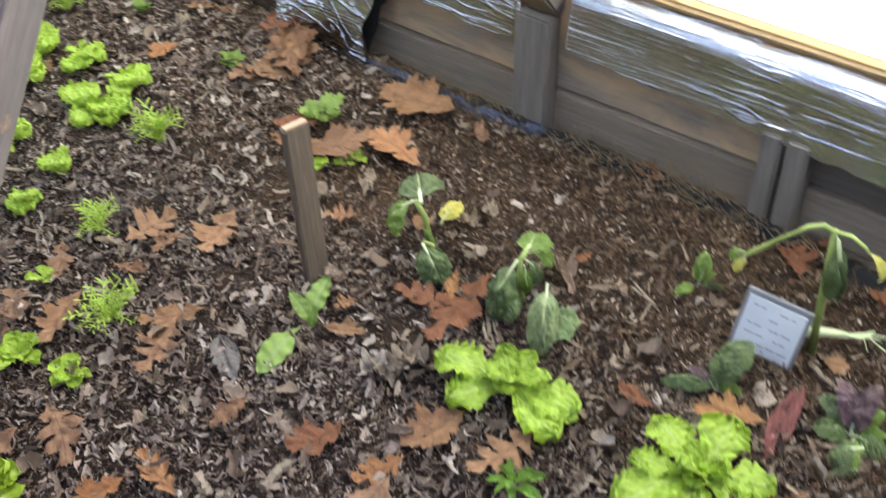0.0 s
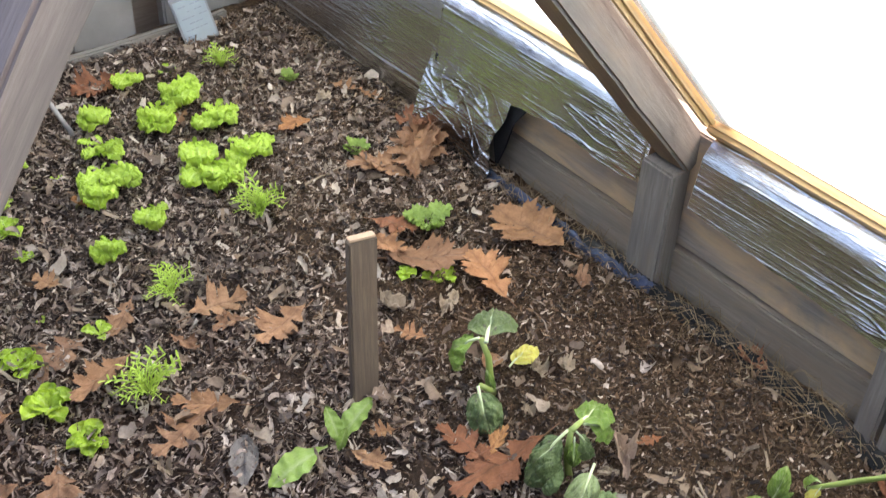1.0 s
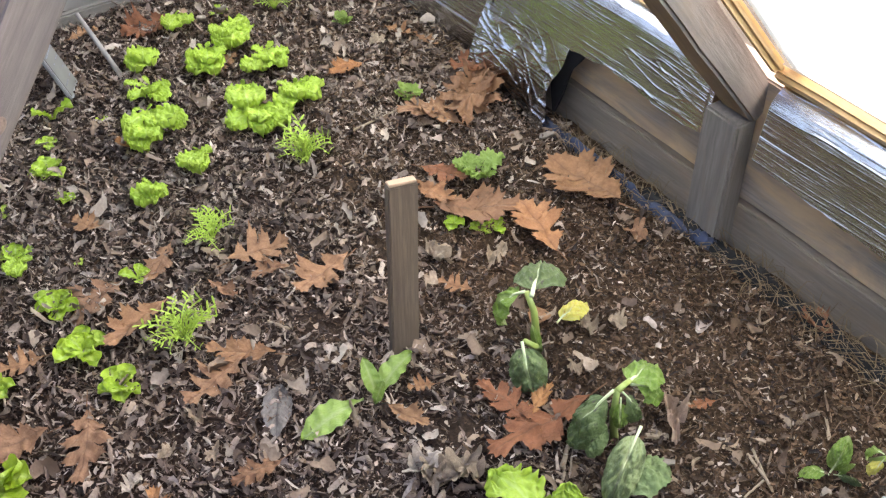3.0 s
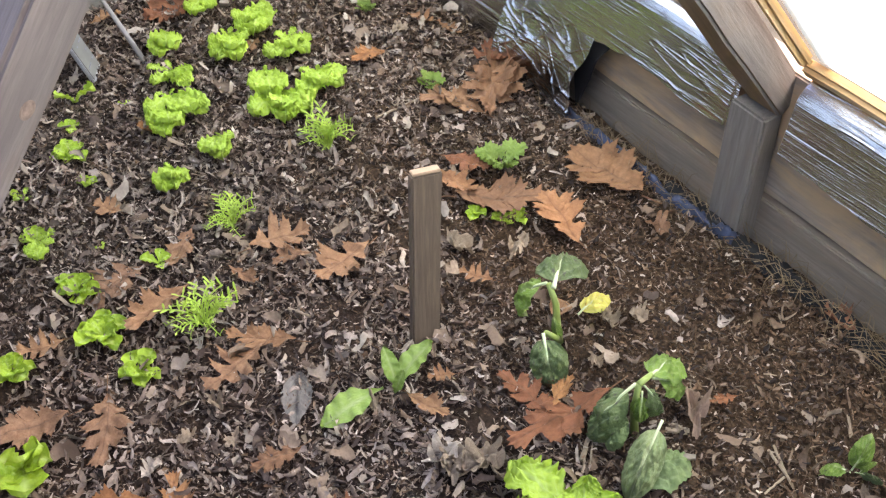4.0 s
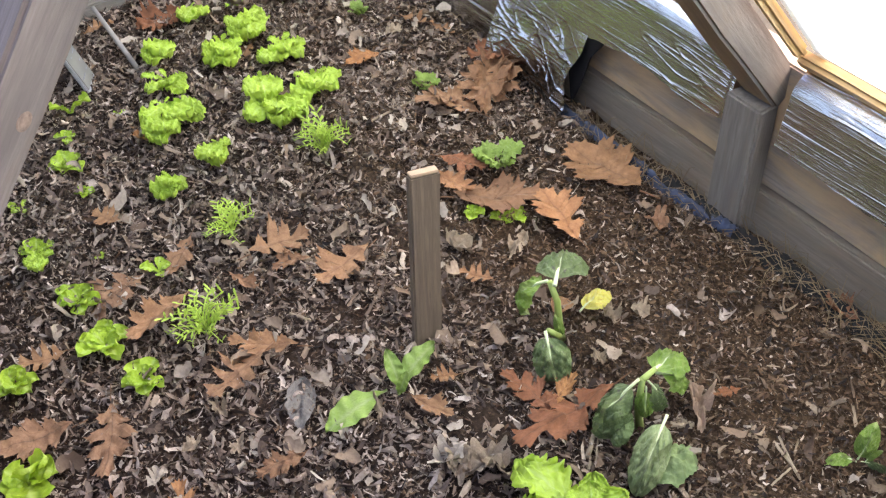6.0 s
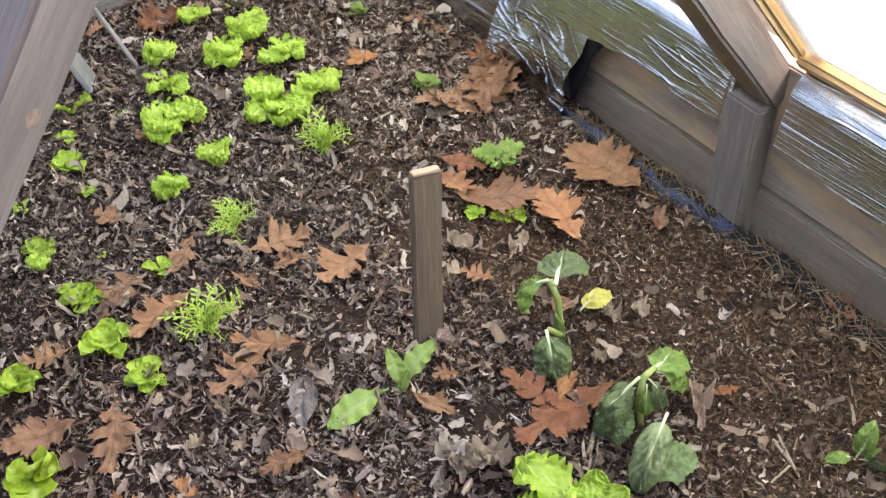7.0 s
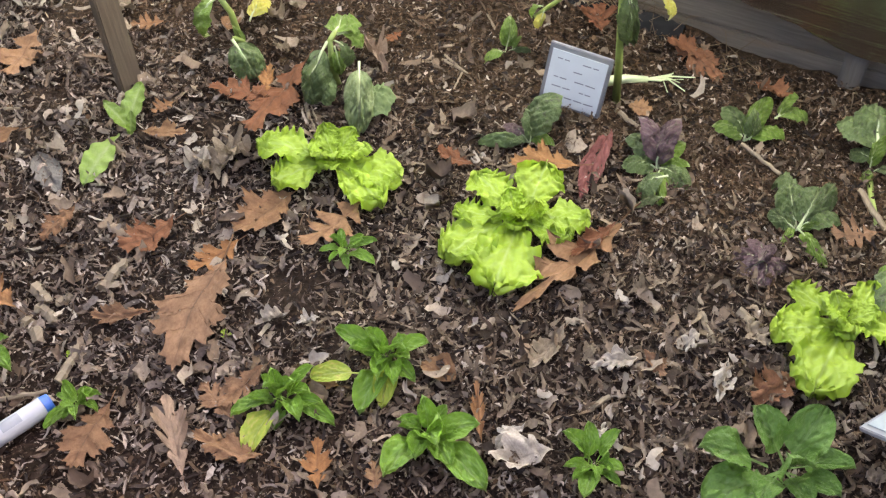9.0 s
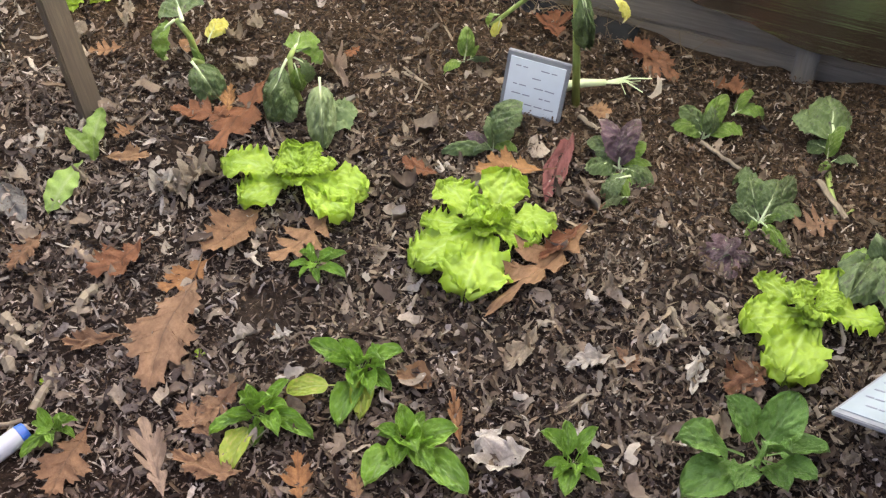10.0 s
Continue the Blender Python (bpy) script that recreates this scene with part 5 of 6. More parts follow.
oak_leaf((-0.148, -0.029), (-0.153, -0.069), 0.029, "red", "brown", 1.2)
oak_leaf((-0.023, 0.088), (-0.050, 0.068), 0.033, "deep", "tan", 1)
oak_leaf((-0.238, -0.109), (-0.202, -0.150), 0.032, "red", "brown", 1)
oak_leaf((-0.221, -0.165), (-0.188, -0.227), 0.059, "pin", "brown", 1)
oak_leaf((-0.171, -0.143), (-0.141, -0.216), 0.041, "red", "tan", 1)
oak_leaf((-0.051, -0.097), (-0.098, -0.143), 0.039, "pin", "tan", 1.1)
oak_leaf((-0.064, -0.123), (-0.046, -0.186), 0.056, "deep", "brown", 1)
oak_leaf((-0.165, -0.259), (-0.176, -0.300), 0.044, "deep", "tan", 1)
oak_leaf((-0.086, -0.286), (-0.093, -0.347), 0.065, "red", "brown", 0.9)
oak_leaf((-0.095, -0.250), (-0.020, -0.289), 0.051, "pin", "brown", 1)
oak_leaf((0.048, -0.049), (0.087, -0.032), 0.025, "red", "tan", 1)
oak_leaf((0.053, -0.005), (0.045, -0.028), 0.025, "deep", "tan", 1)
oak_leaf((0.134, 0.030), (0.073, 0.023), 0.045, "pin", "rust", 1)
oak_leaf((0.139, 0.089), (0.146, -0.021), 0.059, "pin", "rust", 1)
oak_leaf((0.118, 0.064), (0.084, 0.056), 0.022, "deep", "tan", 1)
oak_leaf((0.131, 0.030), (0.113, 0.072), 0.020, "red", "orange", 1.2, 0.004)
oak_leaf((0.047, -0.146), (0.045, -0.191), 0.030, "red", "brown", 1.8)
oak_leaf((-0.292, -0.156), (-0.321, -0.172), 0.033, "pin", "tan", 1)
oak_leaf((-0.387, -0.069), (-0.419, -0.089), 0.027, "red", "orange", 1.3)
oak_leaf((-0.403, 0.210), (-0.403, 0.162), 0.039, "red", "orange", 1)
oak_leaf((-0.617, 0.069), (-0.622, 0.002), 0.075, "red", "rust", 1.6)
oak_leaf((-0.512, 0.102), (-0.488, 0.062), 0.030, "red", "brown", 1)
oak_leaf((0.200, 0.173), (0.193, 0.147), 0.016, "pin", "rust", 1)
oak_leaf((0.023, -0.267), (0.008, -0.312), 0.035, "red", "orange", 1)
oak_leaf((0.072, -0.255), (0.012, -0.239), 0.034, "pin", "orange", 1)
oak_leaf((0.138, -0.124), (0.111, -0.171), 0.054, "red", "rust", 1.4)
oak_leaf((0.200, -0.123), (0.179, -0.168), 0.038, "pin", "orange", 1.2)
oak_leaf((0.203, -0.145), (0.227, -0.257), 0.070, "broad", "brown", 0.8, 0.006)
oak_leaf((0.213, -0.057), (0.191, -0.118), 0.058, "broad", "tan", 1)
oak_leaf((0.274, -0.042), (0.253, -0.111), 0.055, "deep", "tan", 1, 0.003)
oak_leaf((0.176, -0.214), (0.130, -0.236), 0.024, "red", "brown", 1.5)
oak_leaf((0.196, -0.297), (0.205, -0.356), 0.051, "red", "brown", 1)
oak_leaf((0.287, -0.329), (0.235, -0.276), 0.030, "white", "pale", 0.9, 0.005)
oak_leaf((0.290, -0.270), (0.249, -0.253), 0.030, "pin", "brown", 1)
oak_leaf((0.287, -0.223), (0.277, -0.269), 0.033, "red", "brown", 1.5)
oak_leaf((0.332, -0.293), (0.273, -0.297), 0.029, "red", "tan", 1.5)
oak_leaf((0.378, -0.296), (0.357, -0.259), 0.028, "pin", "orange", 1)
oak_leaf((0.414, -0.279), (0.400, -0.258), 0.018, "pin", "tan", 1)
oak_leaf((0.464, -0.210), (0.438, -0.163), 0.014, "pin", "orange", 1)
oak_leaf((0.423, -0.168), (0.392, -0.167), 0.022, "ell", "tan", 1.2)
oak_leaf((0.422, 0.084), (0.365, 0.058), 0.045, "red", "orange", 1)
oak_leaf((0.339, 0.041), (0.302, 0.044), 0.023, "red", "rust", 1)
oak_leaf((0.479, 0.039), (0.436, -0.093), 0.056, "deep", "tan", 1)
oak_leaf((0.476, 0.032), (0.456, -0.026), 0.022, "red", "rust", 1.2, 0.004)
oak_leaf((0.431, 0.141), (0.437, 0.051), 0.021, "ell", "maroon", 1.6)
oak_leaf((0.676, 0.123), (0.639, 0.103), 0.042, "deep", "brown", 1)
oak_leaf((0.658, -0.047), (0.628, -0.091), 0.038, "red", "rust", 2)
oak_leaf((0.347, -0.212), (0.319, -0.214), 0.025, "red", "brown", 1.2)
oak_leaf((0.542, -0.084), (0.565, -0.101), 0.020, "red", "brown", 1.2)
oak_leaf((-0.169, -0.104), (-0.134, -0.090), 0.020, "red", "brown", 1.4)
oak_leaf((0.031, 0.130), (0.039, 0.109), 0.021, "ell", "tan", 1)
oak_leaf((0.430, 0.189), (0.454, 0.194), 0.034, "red", "tan", 1.4)
oak_leaf((0.365, 0.332), (0.382, 0.349), 0.025, "red", "rust", 1.4)
oak_leaf((-0.645, -0.053), (-0.649, -0.012), 0.025, "deep", "tan", 1.0)
oak_leaf((-0.456, 0.271), (-0.415, 0.294), 0.030, "deep", "tan", 1.0)
oak_leaf((-0.418, 0.292), (-0.387, 0.304), 0.022, "deep", "tan", 1.0)
oak_leaf((0.436, 0.305), (0.498, 0.276), 0.048, "red", "rust", 1.6)
oak_leaf((0.477, 0.293), (0.428, 0.301), 0.036, "red", "rust", 1.8)
oak_leaf((0.527, 0.288), (0.568, 0.283), 0.030, "red", "rust", 1.5)
oak_leaf((0.371, 0.274), (0.353, 0.318), 0.046, "red", "rust", 1.8)
oak_leaf((0.20, 0.318), (0.16, 0.324), 0.03, "red", "rust", 1.5)
oak_leaf((-0.298, 0.318), (-0.246, 0.220), 0.081, "red", "brown", 1.2, 0.002)
oak_leaf((-0.265, 0.287), (-0.323, 0.334), 0.026, "red", "rust", 1.6, 0.006)
oak_leaf((-0.236, 0.228), (-0.301, 0.206), 0.041, "red", "tan", 1.2, 0)
# ---- other dry leaves ----
oak_leaf((-0.022, -0.110), (0.025, -0.139), 0.025, "ell", "grey", 0.8)
oak_leaf((-0.028, -0.102), (-0.015, -0.105), 0.009, "rag", "beige", 1.6)
oak_leaf((0.479, -0.092), (0.471, -0.141), 0.025, "white", "beige", 1.8)
oak_leaf((0.541, -0.090), (0.512, -0.115), 0.021, "rag", "white", 1.6)
oak_leaf((0.602, -0.061), (0.607, -0.103), 0.021, "rag", "white", 1.6)
oak_leaf((0.515, -0.197), (0.476, -0.225), 0.038, "rag", "white", 1.6)
oak_leaf((0.487, -0.184), (0.475, -0.210), 0.018, "rag", "white", 1.6)
oak_leaf((0.275, -0.167), (0.256, -0.188), 0.017, "rag", "white", 1.6)
oak_leaf((0.301, -0.162), (0.288, -0.176), 0.013, "rag", "white", 1.6)
oak_leaf((0.576, -0.052), (0.565, -0.076), 0.016, "rag", "white", 1.6)
oak_leaf((0.537, -0.010), (0.512, -0.037), 0.020, "rag", "beige", 1.6)
oak_leaf((0.117, -0.041), (0.116, -0.079), 0.028, "rag", "white", 1.6)
oak_leaf((0.146, -0.020), (0.140, -0.065), 0.033, "rag", "beige", 1.6)
oak_leaf((0.120, -0.063), (0.146, -0.067), 0.018, "rag", "beige", 1.6)
oak_leaf((0.172, 0.143), (0.214, 0.115), 0.022, "rag", "pale", 1.6)
oak_leaf((-0.102, 0.090), (-0.062, 0.095), 0.024, "rag", "beige", 1.6)
oak_leaf((-0.055, 0.152), (-0.037, 0.119), 0.021, "rag", "beige", 1.6)
oak_leaf((0.020, 0.263), (-0.010, 0.259), 0.026, "rag", "brown", 1.6)
oak_leaf((0.093, 0.172), (0.076, 0.165), 0.028, "rag", "beige", 1.6)
oak_leaf((0.061, 0.149), (0.090, 0.137), 0.019, "rag", "beige", 1.6)
oak_leaf((0.096, 0.103), (0.120, 0.093), 0.015, "rag", "beige", 1.6)
oak_leaf((0.107, -0.053), (0.141, -0.056), 0.024, "rag", "beige", 1.6)
oak_leaf((0.121, -0.037), (0.164, -0.037), 0.029, "rag", "beige", 1.6)
oak_leaf((0.536, -0.175), (0.538, -0.156), 0.011, "rag", "white", 1.6)
oak_leaf((0.732, -0.105), (0.720, -0.120), 0.017, "rag", "beige", 1.6)
oak_leaf((0.604, -0.023), (0.624, -0.039), 0.022, "rag", "beige", 1.6)
oak_leaf((0.468, -0.181), (0.472, -0.158), 0.011, "rag", "beige", 1.6)
oak_leaf((0.508, -0.093), (0.503, -0.112), 0.012, "rag", "beige", 1.6)
oak_leaf((0.006, -0.262), (-0.000, -0.243), 0.018, "rag", "white", 1.6)
oak_leaf((-0.043, -0.187), (-0.015, -0.182), 0.015, "rag", "beige", 1.6)
oak_leaf((0.005, -0.179), (0.019, -0.197), 0.013, "rag", "beige", 1.6)
oak_leaf((-0.431, 0.233), (-0.437, 0.260), 0.024, "rag", "beige", 1.6)
oak_leaf((0.027, -0.077), (0.053, -0.080), 0.012, "rag", "beige", 1.6)
oak_leaf((-0.009, -0.227), (-0.015, -0.207), 0.013, "rag", "beige", 1.6)
# ---- sticks ----
stick((0.125, -0.211, 0.002), (0.122, -0.178, 0.003), 0.01)
stick((0.147, -0.297, 0.001), (0.142, -0.263, 0.001), 0.008)
stick((0.252, 0.156, 0.007), (0.282, 0.149, 0.006), 0.0025)
stick((-0.295, 0.123, 0.008), (-0.301, 0.191, 0.008), 0.003)
stick((0.652, 0.178, -0.013), (0.681, 0.131, -0.005), 0.006)
stick((0.540, 0.198, -0.022), (0.583, 0.171, -0.018), 0.004)
stick((0.423, 0.177, -0.008), (0.454, 0.163, -0.010), 0.005)
stick((0.194, 0.102, 0.008), (0.204, 0.114, 0.008), 0.005)
stick((0.156, 0.059, 0.008), (0.180, 0.027, 0.008), 0.004)
stick((0.193, 0.109, 0.008), (0.204, 0.116, 0.008), 0.005)
stick((0.095, -0.345, -0.002), (0.145, -0.308, 0.001), 0.004)
stick((0.069, -0.230, -0.002), (0.089, -0.240, -0.002), 0.012)
stick((0.088, -0.246, -0.002), (0.105, -0.249, -0.002), 0.01)
stick((0.088, -0.261, -0.003), (0.106, -0.269, -0.002), 0.012)
stick((0.097, -0.235, -0.002), (0.103, -0.226, -0.001), 0.008)
stick((0.569, -0.025, 0.003), (0.589, -0.050, 0.004), 0.006)
stick((0.595, -0.010, 0.003), (0.621, -0.025, 0.004), 0.009)
stick((0.523, -0.148, 0.006), (0.532, -0.131, 0.006), 0.005)
stick((0.251, 0.163, 0.007), (0.278, 0.150, 0.006), 0.0022)
stick((0.277, 0.148, 0.006), (0.280, 0.124, 0.006), 0.002)
stick((-0.093, -0.084, 0.006), (-0.073, -0.072, 0.006), 0.003)
stick((0.161, 0.050, 0.008), (0.190, 0.020, 0.008), 0.0028)
stick((0.165, 0.051, 0.008), (0.187, 0.030, 0.008), 0.002)


# ---- bolted mustard with a bent flower stem ----
b = thing("bolted_mustard", (0.416, 0.198, -0.016), "bolted mustard with a bent yellow-green stem", "mustard plant")
bm = bmesh.new()
tube(bm, [(0, 0, -0.006), (-0.002, -0.002, 0.05), (-0.004, -0.005, 0.094), (-0.007, -0.006, 0.148)], 0.0042, 0.0030, 8)
part("stem", bm, STEM, b, smooth=True)
bm = bmesh.new()
tube(bm, [(-0.007, -0.006, 0.146), (-0.016, -0.009, 0.151), (-0.027, -0.012, 0.146), (-0.046, -0.017, 0.126), (-0.062, -0.021, 0.109), (-0.078, -0.026, 0.092)], 0.0026, 0.0020, 7)
part("drooping_branch", bm, STEM, b, smooth=True)
bm = bmesh.new()
tube(bm, [(-0.007, -0.006, 0.146), (0.006, -0.002, 0.145), (0.018, 0.001, 0.137), (0.034, 0.005, 0.120)], 0.0022, 0.0016, 7)
part("side_branch", bm, STEM, b, smooth=True)
blade(b, "must", (0.425, 0.196, 0.055), 0.20, (0.411, 0.192, 0.128))
blade(b, "must", (0.420, 0.190, 0.060), 0.30, (0.413, 0.192, 0.125))
blade(b, "must_y", (0.339, 0.172, 0.064), 0.4, (0.346, 0.174, 0.086))
blade(b, "must_y", (0.456, 0.204, 0.094), 0.45, (0.436, 0.199, 0.116))
blade(b, "must_g", (0.331, 0.176, 0.074), 0.4, (0.345, 0.174, 0.088))
# pale pulled root beside it
r = thing("pulled_root", (0.40, 0.196, -0.010), "pale stringy root end lying by the label", "root")
bm = bmesh.new()
tube(bm, [(0.0, 0, 0.012), (0.02, 0.012, 0.014), (0.038, 0.022, 0.012)], 0.0055, 0.003, 7)
part("root_stock", bm, RIB, r, smooth=True)
q = rnd(77)
for i in range(9):
    bm = bmesh.new()
    e = Vector((0.066 + q.uniform(-0.012, 0.012), 0.036 + q.uniform(-0.016, 0.016), q.uniform(0.0, 0.016)))
    tube(bm, [(0.036, 0.021, 0.012), Vector((0.05, 0.029, 0.012)) + Vector((0, q.uniform(-0.006, 0.006), 0)), e], 0.0012, 0.0005, 4)
    part("root_hair", bm, RIB, r)


# ---- labels in plastic sleeves ----
M["sleeve"] = plain("label_sleeve", (0.225, 0.232, 0.236), 0.3)
M["card"] = plain("label_card", (0.675, 0.742, 0.754), 0.5, 0, 0.06, 30, 0.05)
M["card_old"] = plain("weathered_card", (0.143, 0.146, 0.131), 0.5, 0, 0.15, 30, 0.05)
M["card_dim"] = plain("dim_card", (0.278, 0.329, 0.342), 0.4, 0, 0.08, 30, 0.05)
M["ink"] = plain("label_ink", (0.20, 0.21, 0.25), 0.6)


def plant_label(m, w, h, text_rows, label, stake_len=0.05, seed=1, card="card"):
    """A card behind plastic on a short stake; its writing is unreadable, so it is drawn as bars."""
    p = thing("plant_label", m, label, "plant label", "plant labels")
    part("sleeve", beam((w, 0.004, h), 0.0008), M["sleeve"], p, "clear grey plastic sleeve", m=pose(0, 0, h / 2))
    part("card", beam((w * 0.88, 0.0008, h * 0.86), 0), M[card], p, "written card", m=pose(0, -0.0025, h * 0.49))
    q = rnd(seed)
    for i in range(text_rows):
        z = h * (0.80 - 0.60 * i / max(1, text_rows - 1))
        x = -w * 0.34
        while x < w * 0.30:
            ln = q.uniform(0.06, 0.16) * w
            if q.random() < 0.72:
                part("writing_bar", beam((ln, 0.0003, h * 0.014), 0), M["ink"], p, m=pose(x + ln / 2, -0.0031, z, 0, q.uniform(-3, 3)))
            x += ln + w * 0.03
    if stake_len:
        part("label_stake", beam((w * 0.14, 0.003, stake_len), 0.0006), M["sleeve"], p, "grey plastic stake", m=pose(0, 0.0035, -stake_len / 2 + h * 0.3))
    return p


plant_label(pose(0.381, 0.162, -0.012, -10, 5, 4), 0.060, 0.066, 5, "white card label in a plastic sleeve standing in the soil", seed=4)
edge_a, edge_b = Vector((0.031, 0.053, -0.006)).normalized(), Vector((0.036, -0.024, 0.025))
edge_b = (edge_b - edge_a * edge_b.dot(edge_a)).normalized()
lying = Matrix((edge_b, edge_a.cross(edge_b), edge_a)).transposed().to_4x4()
plant_label(Matrix.Translation(Vector((0.703, -0.099, 0.035)) + edge_b * 0.030) @ lying, 0.060, 0.085, 6, "white written label lying back over the soil", 0, seed=8, card="card_dim")
plant_label(pose(-0.655, 0.204, 0.000, -12, -12, 80), 0.047, 0.068, 6, "white printed label leaning at the end of the bed", seed=12, card="card_dim")
plant_label(pose(-0.545, -0.085, 0.000, -22, 0, 152), 0.040, 0.085, 5, "weathered label seen nearly edge-on by the rafter", seed=16, card="card_old")
s = thing("grey_label_stake", (-0.55, -0.031, 0.0), "thin grey plastic stake leaning over", "stake")
bm = bmesh.new()
tube(bm, [(0.013, 0.006, -0.011), (-0.042, -0.003, 0.023), (-0.078, -0.009, 0.045)], 0.0036, 0.0028, 6)
part("slat", bm, plain("grey_plastic", (0.22, 0.205, 0.18), 0.5), s, smooth=True)


# ---- marker pen ----
M["pen_white"] = plain("pen_barrel", (0.413, 0.427, 0.443), 0.3, 0, 0.05)
M["pen_blue"] = plain("pen_blue", (0.02, 0.12, 0.42), 0.35, 0, 0.1)
M["pen_grey"] = plain("pen_print", (0.25, 0.27, 0.29), 0.5)


def pen(at, turn):
    p = thing("marker_pen", pose(at[0], at[1], at[2], 0, 0, turn), "white marker pen with a blue end lying on the mulch", "marker pen")

    def turned(name, prof, mat, label=""):
        bm = bmesh.new()
        rings = [[bm.verts.new((r * math.cos(a), y, r * math.sin(a))) for a in [6.2832 * c / 24 for c in range(24)]] for y, r in prof]
        for a, c in zip(rings, rings[1:]):
            for i in range(24):
                bm.faces.new((a[i], a[(i + 1) % 24], c[(i + 1) % 24], c[i]))
        bm.faces.new(rings[0][::-1])
        bm.faces.new(rings[-1])
        part(name, bm, mat, p, label, smooth=False)

    turned("barrel", [(0.0, 0.0080), (0.03, 0.0082), (0.085, 0.0082), (0.086, 0.0078)], M["pen_white"])
    turned("end_plug", [(-0.007, 0.0062), (-0.006, 0.0074), (-0.0002, 0.0081)], M["pen_blue"], "blue end plug")
    turned("cap", [(0.0862, 0.0086), (0.125, 0.0084), (0.128, 0.0070)], M["pen_blue"], "blue cap")
    bm = bmesh.new()
    n = 8
    grid = [[bm.verts.new((0.00832 * math.cos(a), y, 0.00832 * math.sin(a))) for a in [radians(70 + 60 * c / n) for c in range(n + 1)]] for y in (0.018, 0.034)]
    for c in range(n):
        bm.faces.new((grid[0][c], grid[0][c + 1], grid[1][c + 1], grid[1][c]))
    part("print_patch", bm, M["pen_grey"], p, "grey printed patch")


pen((0.1531, -0.3211, soil_fine(0.15, -0.33) + 0.013), 158)

# ---- end of the bed: grey slabs, gaps and an edging strip ----
M["slab"] = plain("grey_slab", (0.19, 0.18, 0.165), 0.8, 0, 0.2, 12, 0.3)
for y0, y1, h, x in ((0.050, 0.140, 0.20, -0.728), (0.185, 0.300, 0.20, -0.735), (-0.16, 0.020, 0.22, -0.735)):
    t = thing("grey_slab", (x, (y0 + y1) / 2, -0.02), "flat grey slab standing at the end of the bed", "slab", "slabs at the end of the bed")
    part("slab_face", beam((0.022, y1 - y0, h), 0.003, 4, 0.001, y0 * 40), M["slab"], t, m=pose(0, 0, h / 2))
t = thing("cross_piece", (-0.745, 0.165, 0.06), "short grey board between the slabs", "board")
part("board", beam((0.016, 0.07, 0.022), 0.002), M["grey_y"], t)
t = thing("bed_edging", (-0.692, 0.03, 0.004), "thin grey edging strip across the end of the bed", "edging")
part("strip", beam((0.010, 0.46, 0.022), 0.002, 16, 0.002, 5), M["grey_y"], t)


# ---- litter ----
def litter(name, n, size, tones, label, seed, lift=0.001, tilt=0.8, keep=None, wide=(0.18, 0.55), fold=1.3, nu=5, nv=2):
    """Shredded leaves: curled ragged flakes strewn over the bed, joined into one piece."""
    g = np.random.default_rng(seed)
    x0, x1, y0, y1 = -0.69, 0.89, -0.44, 0.335
    spots = []
    while len(spots) < n:
        for x, y, c in zip(g.uniform(x0, x1, 4000).tolist(), g.uniform(y0, y1, 4000).tolist(), g.random(4000).tolist()):
            if len(spots) < n and (keep is None or c < keep(x, y)):
                spots.append((x, y, soil_fine(x, y)))
    at = np.array(spots)
    ln = size[0] + (size[1] - size[0]) * g.random(n) ** 2.3
    w = ln * g.uniform(*wide, n)
    yaw, ta, tb = g.uniform(0, 6.283, n), g.normal(0, tilt * 0.4, n), g.normal(0, tilt * 0.7, n)
    curl, bend, twist = g.normal(0, fold, n), g.normal(0, 0.8, n), g.normal(0, 1.2, n)
    z0 = at[:, 2] + lift + g.random(n) ** 2 * 0.007 + abs(tb) * w * 0.3
    jag = g.uniform(0.35, 1.2, (n, nu + 1, 2))
    jag[:, 0] *= g.uniform(0.2, 0.9, (n, 1))
    jag[:, -1] *= g.uniform(0.2, 0.9, (n, 1))
    co = np.empty((n, nu + 1, nv + 1, 3))
    for i in range(nu + 1):
        u = i / nu - 0.5
        for j in range(nv + 1):
            q = 2 * j / nv - 1
            px = u * ln
            py = q * w * 0.5 * jag[:, i, 0 if q < 0 else 1] + bend * (u * u - 0.1) * ln * 0.7
            pz = curl * abs(q) * w * 0.32 + px * ta + py * (tb + twist * u) + bend * u * u * ln * 0.5
            co[:, i, j, 0] = at[:, 0] + px * np.cos(yaw) - py * np.sin(yaw)
            co[:, i, j, 1] = at[:, 1] + px * np.sin(yaw) + py * np.cos(yaw)
            co[:, i, j, 2] = z0 + np.maximum(pz, -0.004)
    per = (nu + 1) * (nv + 1)
    quad = np.array([(a, a + 1, a + nv + 2, a + nv + 1) for i in range(nu) for a in range(i * (nv + 1), i * (nv + 1) + nv)])
    loops = (quad[None] + per * np.arange(n)[:, None, None]).reshape(-1)
    me = bpy.data.meshes.new(name)
    me.vertices.add(n * per)
    me.vertices.foreach_set("co", co.reshape(-1))
    me.loops.add(len(loops))
    me.loops.foreach_set("vertex_index", loops)
    me.polygons.add(len(loops) // 4)
    me.polygons.foreach_set("loop_start", np.arange(0, len(loops), 4))
    me.update(calc_edges=True)
    me.materials.append(dead("litter_" + name, tones, 0.58, True, 0.0, False))
    return tagged(new(name, me), label, "mulch", kind="stuff")


BARE = ((-0.126, 0.071, 0.035), (-0.048, -0.098, 0.022), (0.109, -0.018, 0.030), (0.574, 0.002, 0.022), (-0.197, -0.020, 0.020), (-0.064, -0.047, 0.022), (0.269, -0.151, 0.030), (-0.233, 0.078, 0.020), (0.623, 0.028, 0.020))          # x, y, radius of damp patches with little mulch


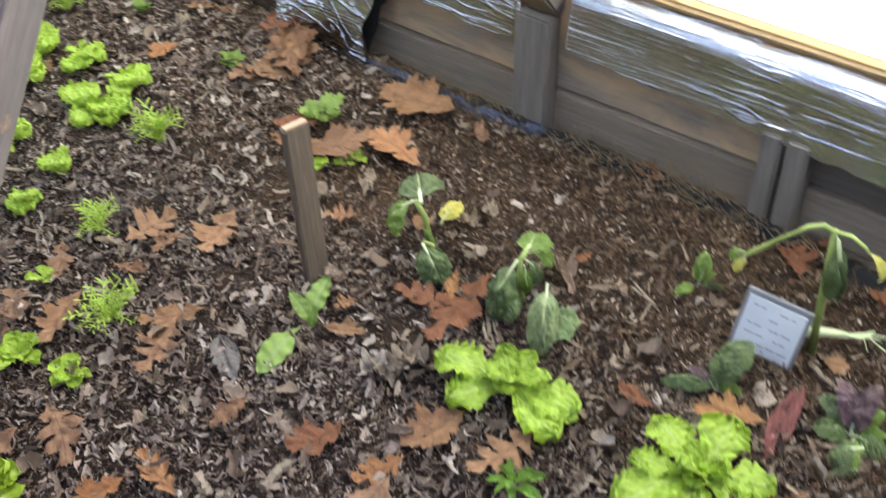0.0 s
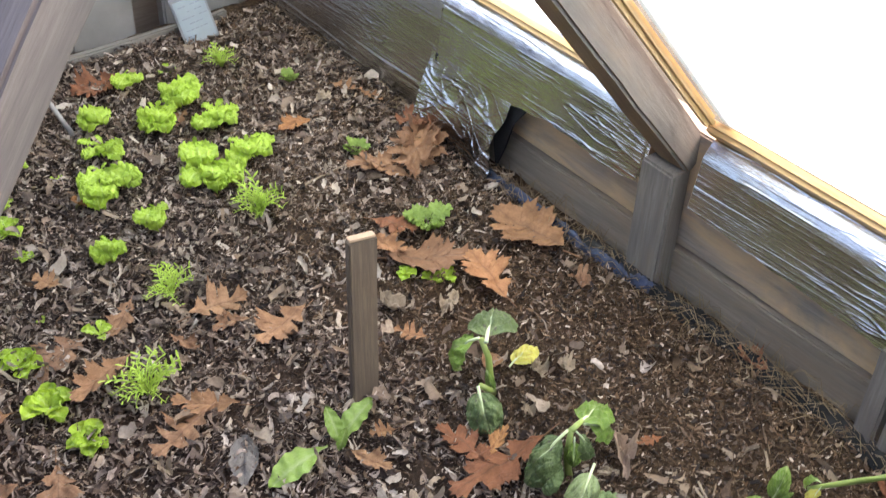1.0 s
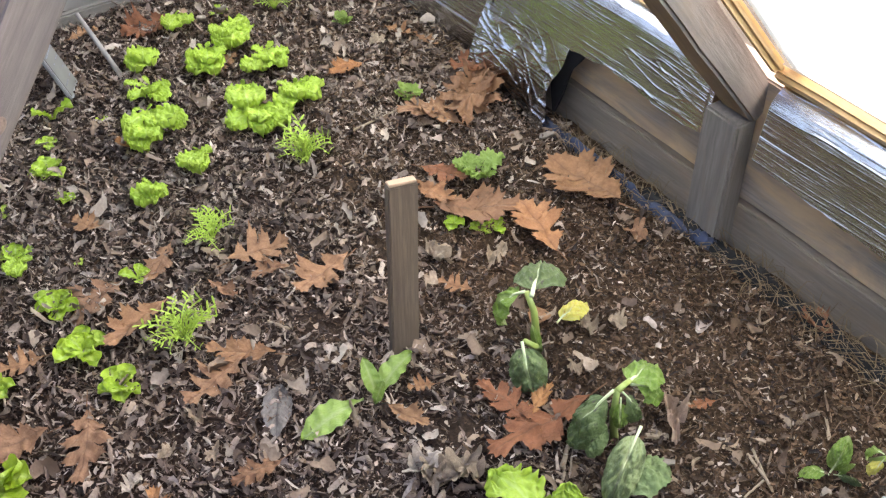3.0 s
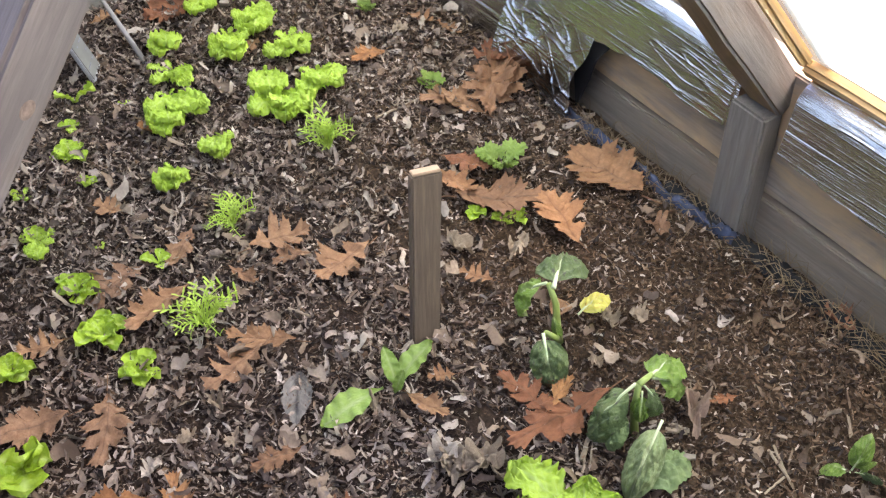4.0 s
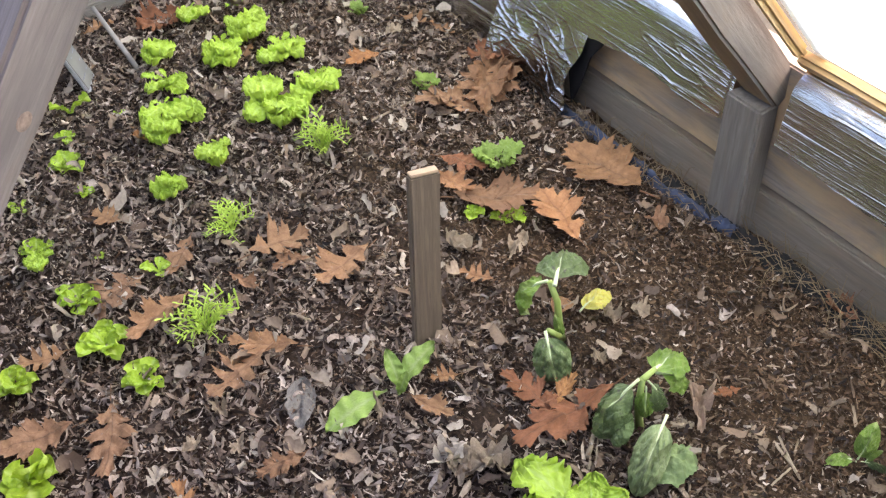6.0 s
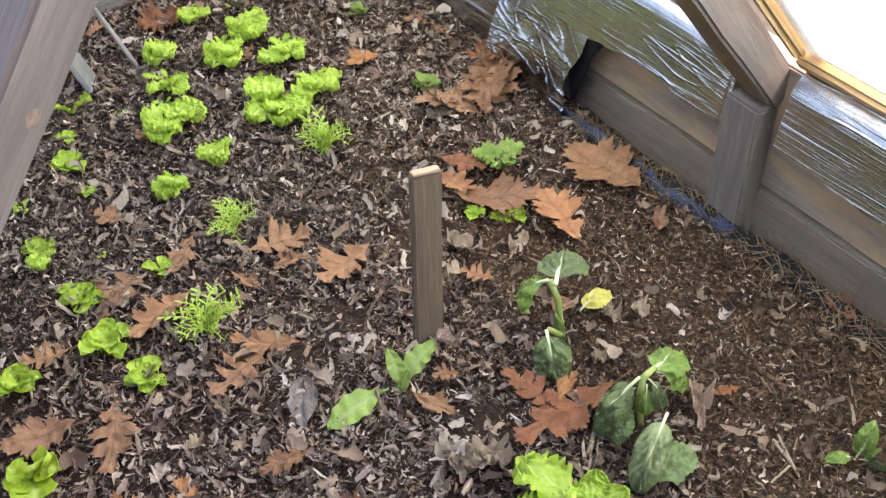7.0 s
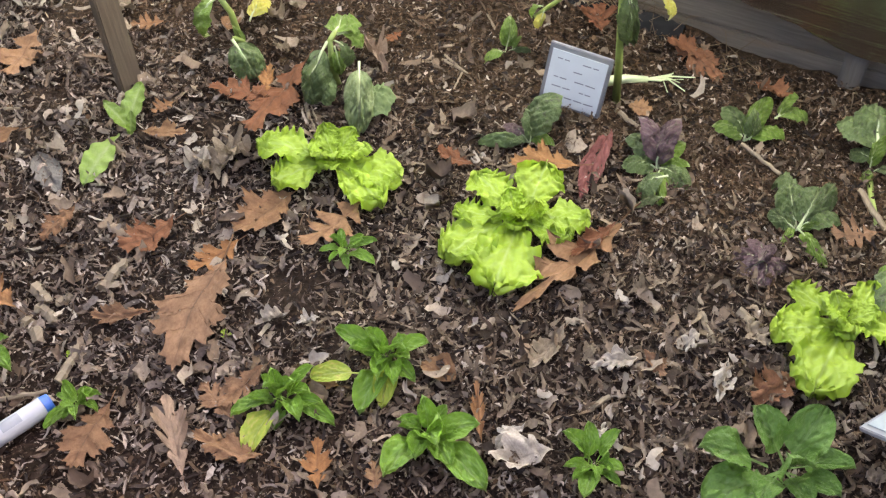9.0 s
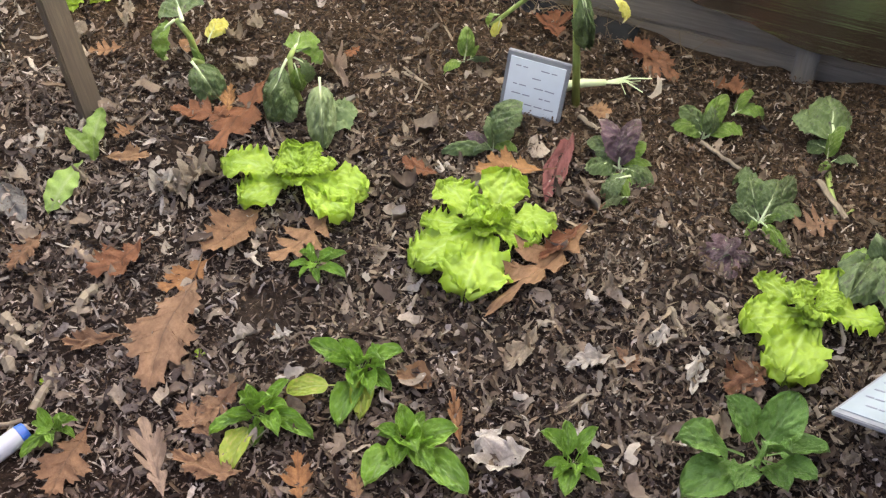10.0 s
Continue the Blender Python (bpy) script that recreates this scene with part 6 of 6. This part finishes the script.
def covered(x, y):
    c = 1.0
    for bx, by, r in BARE:
        d = math.hypot(x - bx, y - by) / r + 0.5 * noise.noise(Vector((x * 60, y * 60, 8)))
        c = min(c, 0.32 + 0.68 * sstep(0.6, 1.3, d))
    return c


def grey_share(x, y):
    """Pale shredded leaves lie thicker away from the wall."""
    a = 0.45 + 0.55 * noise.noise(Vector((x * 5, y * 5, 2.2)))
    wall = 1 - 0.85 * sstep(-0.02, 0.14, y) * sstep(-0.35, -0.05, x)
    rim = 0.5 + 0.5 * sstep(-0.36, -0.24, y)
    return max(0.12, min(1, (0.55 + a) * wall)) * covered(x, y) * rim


def brown_share(x, y):
    return (0.25 + 0.75 * sstep(-0.05, 0.14, y)) * covered(x, y)


PALE = [(0.034, 0.020, 0.015), (0.298, 0.217, 0.161), (0.075, 0.048, 0.034), (0.497, 0.393, 0.307), (0.040, 0.025, 0.018), (0.207, 0.142, 0.101), (0.614, 0.514, 0.422)]
WARM = [(0.029, 0.018, 0.012), (0.226, 0.148, 0.090), (0.059, 0.037, 0.022), (0.362, 0.264, 0.173), (0.031, 0.020, 0.013), (0.154, 0.097, 0.059), (0.447, 0.349, 0.245)]
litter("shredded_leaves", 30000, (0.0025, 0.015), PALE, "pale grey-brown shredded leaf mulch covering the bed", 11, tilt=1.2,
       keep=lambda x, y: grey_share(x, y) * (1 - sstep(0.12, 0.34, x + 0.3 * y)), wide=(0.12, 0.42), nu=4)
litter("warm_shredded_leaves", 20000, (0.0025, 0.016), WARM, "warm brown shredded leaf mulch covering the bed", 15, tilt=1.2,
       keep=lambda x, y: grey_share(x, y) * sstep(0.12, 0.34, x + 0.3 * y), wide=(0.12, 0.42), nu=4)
litter("leaf_crumbs", 62000, (0.0012, 0.0055), PALE[1:] + WARM[1:4], "fine pale and dark leaf crumbs between the mulch", 16, lift=0.0025, tilt=1.2,
       keep=lambda x, y: (0.35 + 0.65 * grey_share(x, y)) * covered(x, y), wide=(0.25, 0.7), nu=2)
litter("brown_leaf_bits", 64000, (0.0014, 0.0075), [(0.043, 0.022, 0.012), (0.129, 0.071, 0.034), (0.073, 0.039, 0.019), (0.215, 0.131, 0.072), (0.052, 0.028, 0.015)],
       "brown crumbled leaf bits in the mulch", 12, tilt=0.9, keep=brown_share, nu=3)
litter("dark_bits", 14000, (0.002, 0.010), [(0.017, 0.011, 0.008), (0.042, 0.027, 0.020), (0.027, 0.017, 0.013)], "dark rotted leaf bits in the mulch", 13, nu=3)
litter("pale_bits", 900, (0.006, 0.020), [(0.319, 0.255, 0.186), (0.471, 0.403, 0.327), (0.380, 0.304, 0.224)], "scattered bleached leaf bits on the mulch", 14, 0.004, 1.1, keep=grey_share, fold=2.0)
litter("leaf_flakes", 1300, (0.007, 0.024), [(0.190, 0.128, 0.084), (0.300, 0.220, 0.152), (0.110, 0.070, 0.045), (0.400, 0.315, 0.232), (0.170, 0.106, 0.062)],
       "broken grey-brown leaf flakes lying flat on the mulch", 17, 0.0025, 0.7, keep=lambda x, y: grey_share(x, y) * (0.35 + 0.65 * sstep(-0.15, 0.25, x)), wide=(0.3, 0.7), fold=1.2)


def dry_grass():
    g = rnd(41)
    bm = bmesh.new()
    for i in range(520):
        x = g.choice((g.uniform(-0.17, 0.02), g.uniform(0.05, 0.40), g.uniform(0.08, 0.30), g.uniform(-0.68, 0.5)))
        y = 0.334 - abs(g.gauss(0, 0.012))
        z = soil_z(x, y) + 0.002
        a = g.uniform(0, 6.283)
        ln = g.uniform(0.02, 0.055)
        d = Vector((math.cos(a), math.sin(a) * 0.5 - 0.15, g.uniform(0.1, 0.9))).normalized() * ln
        p = Vector((x, y, z))
        tip = p + d + Vector((0, 0, -0.3 * ln))
        tip.y = min(tip.y, 0.341)
        tip.z = max(tip.z, soil_z(tip.x, tip.y) + 0.001)
        mid = p + d * 0.55 + Vector((0, 0, 0.004))
        mid.y = min(mid.y, 0.341)
        tube(bm, [p, mid, tip], 0.0005, 0.0002, 3)
    ob = part("dry_grass", bm, dead("straw", [(0.16, 0.11, 0.06), (0.30, 0.22, 0.125), (0.22, 0.16, 0.09)], 0.7, True, 0.0, False), None)
    tagged(ob, "thin dry straw tangled along the foot of the wall", "dry grass", kind="stuff")


dry_grass()
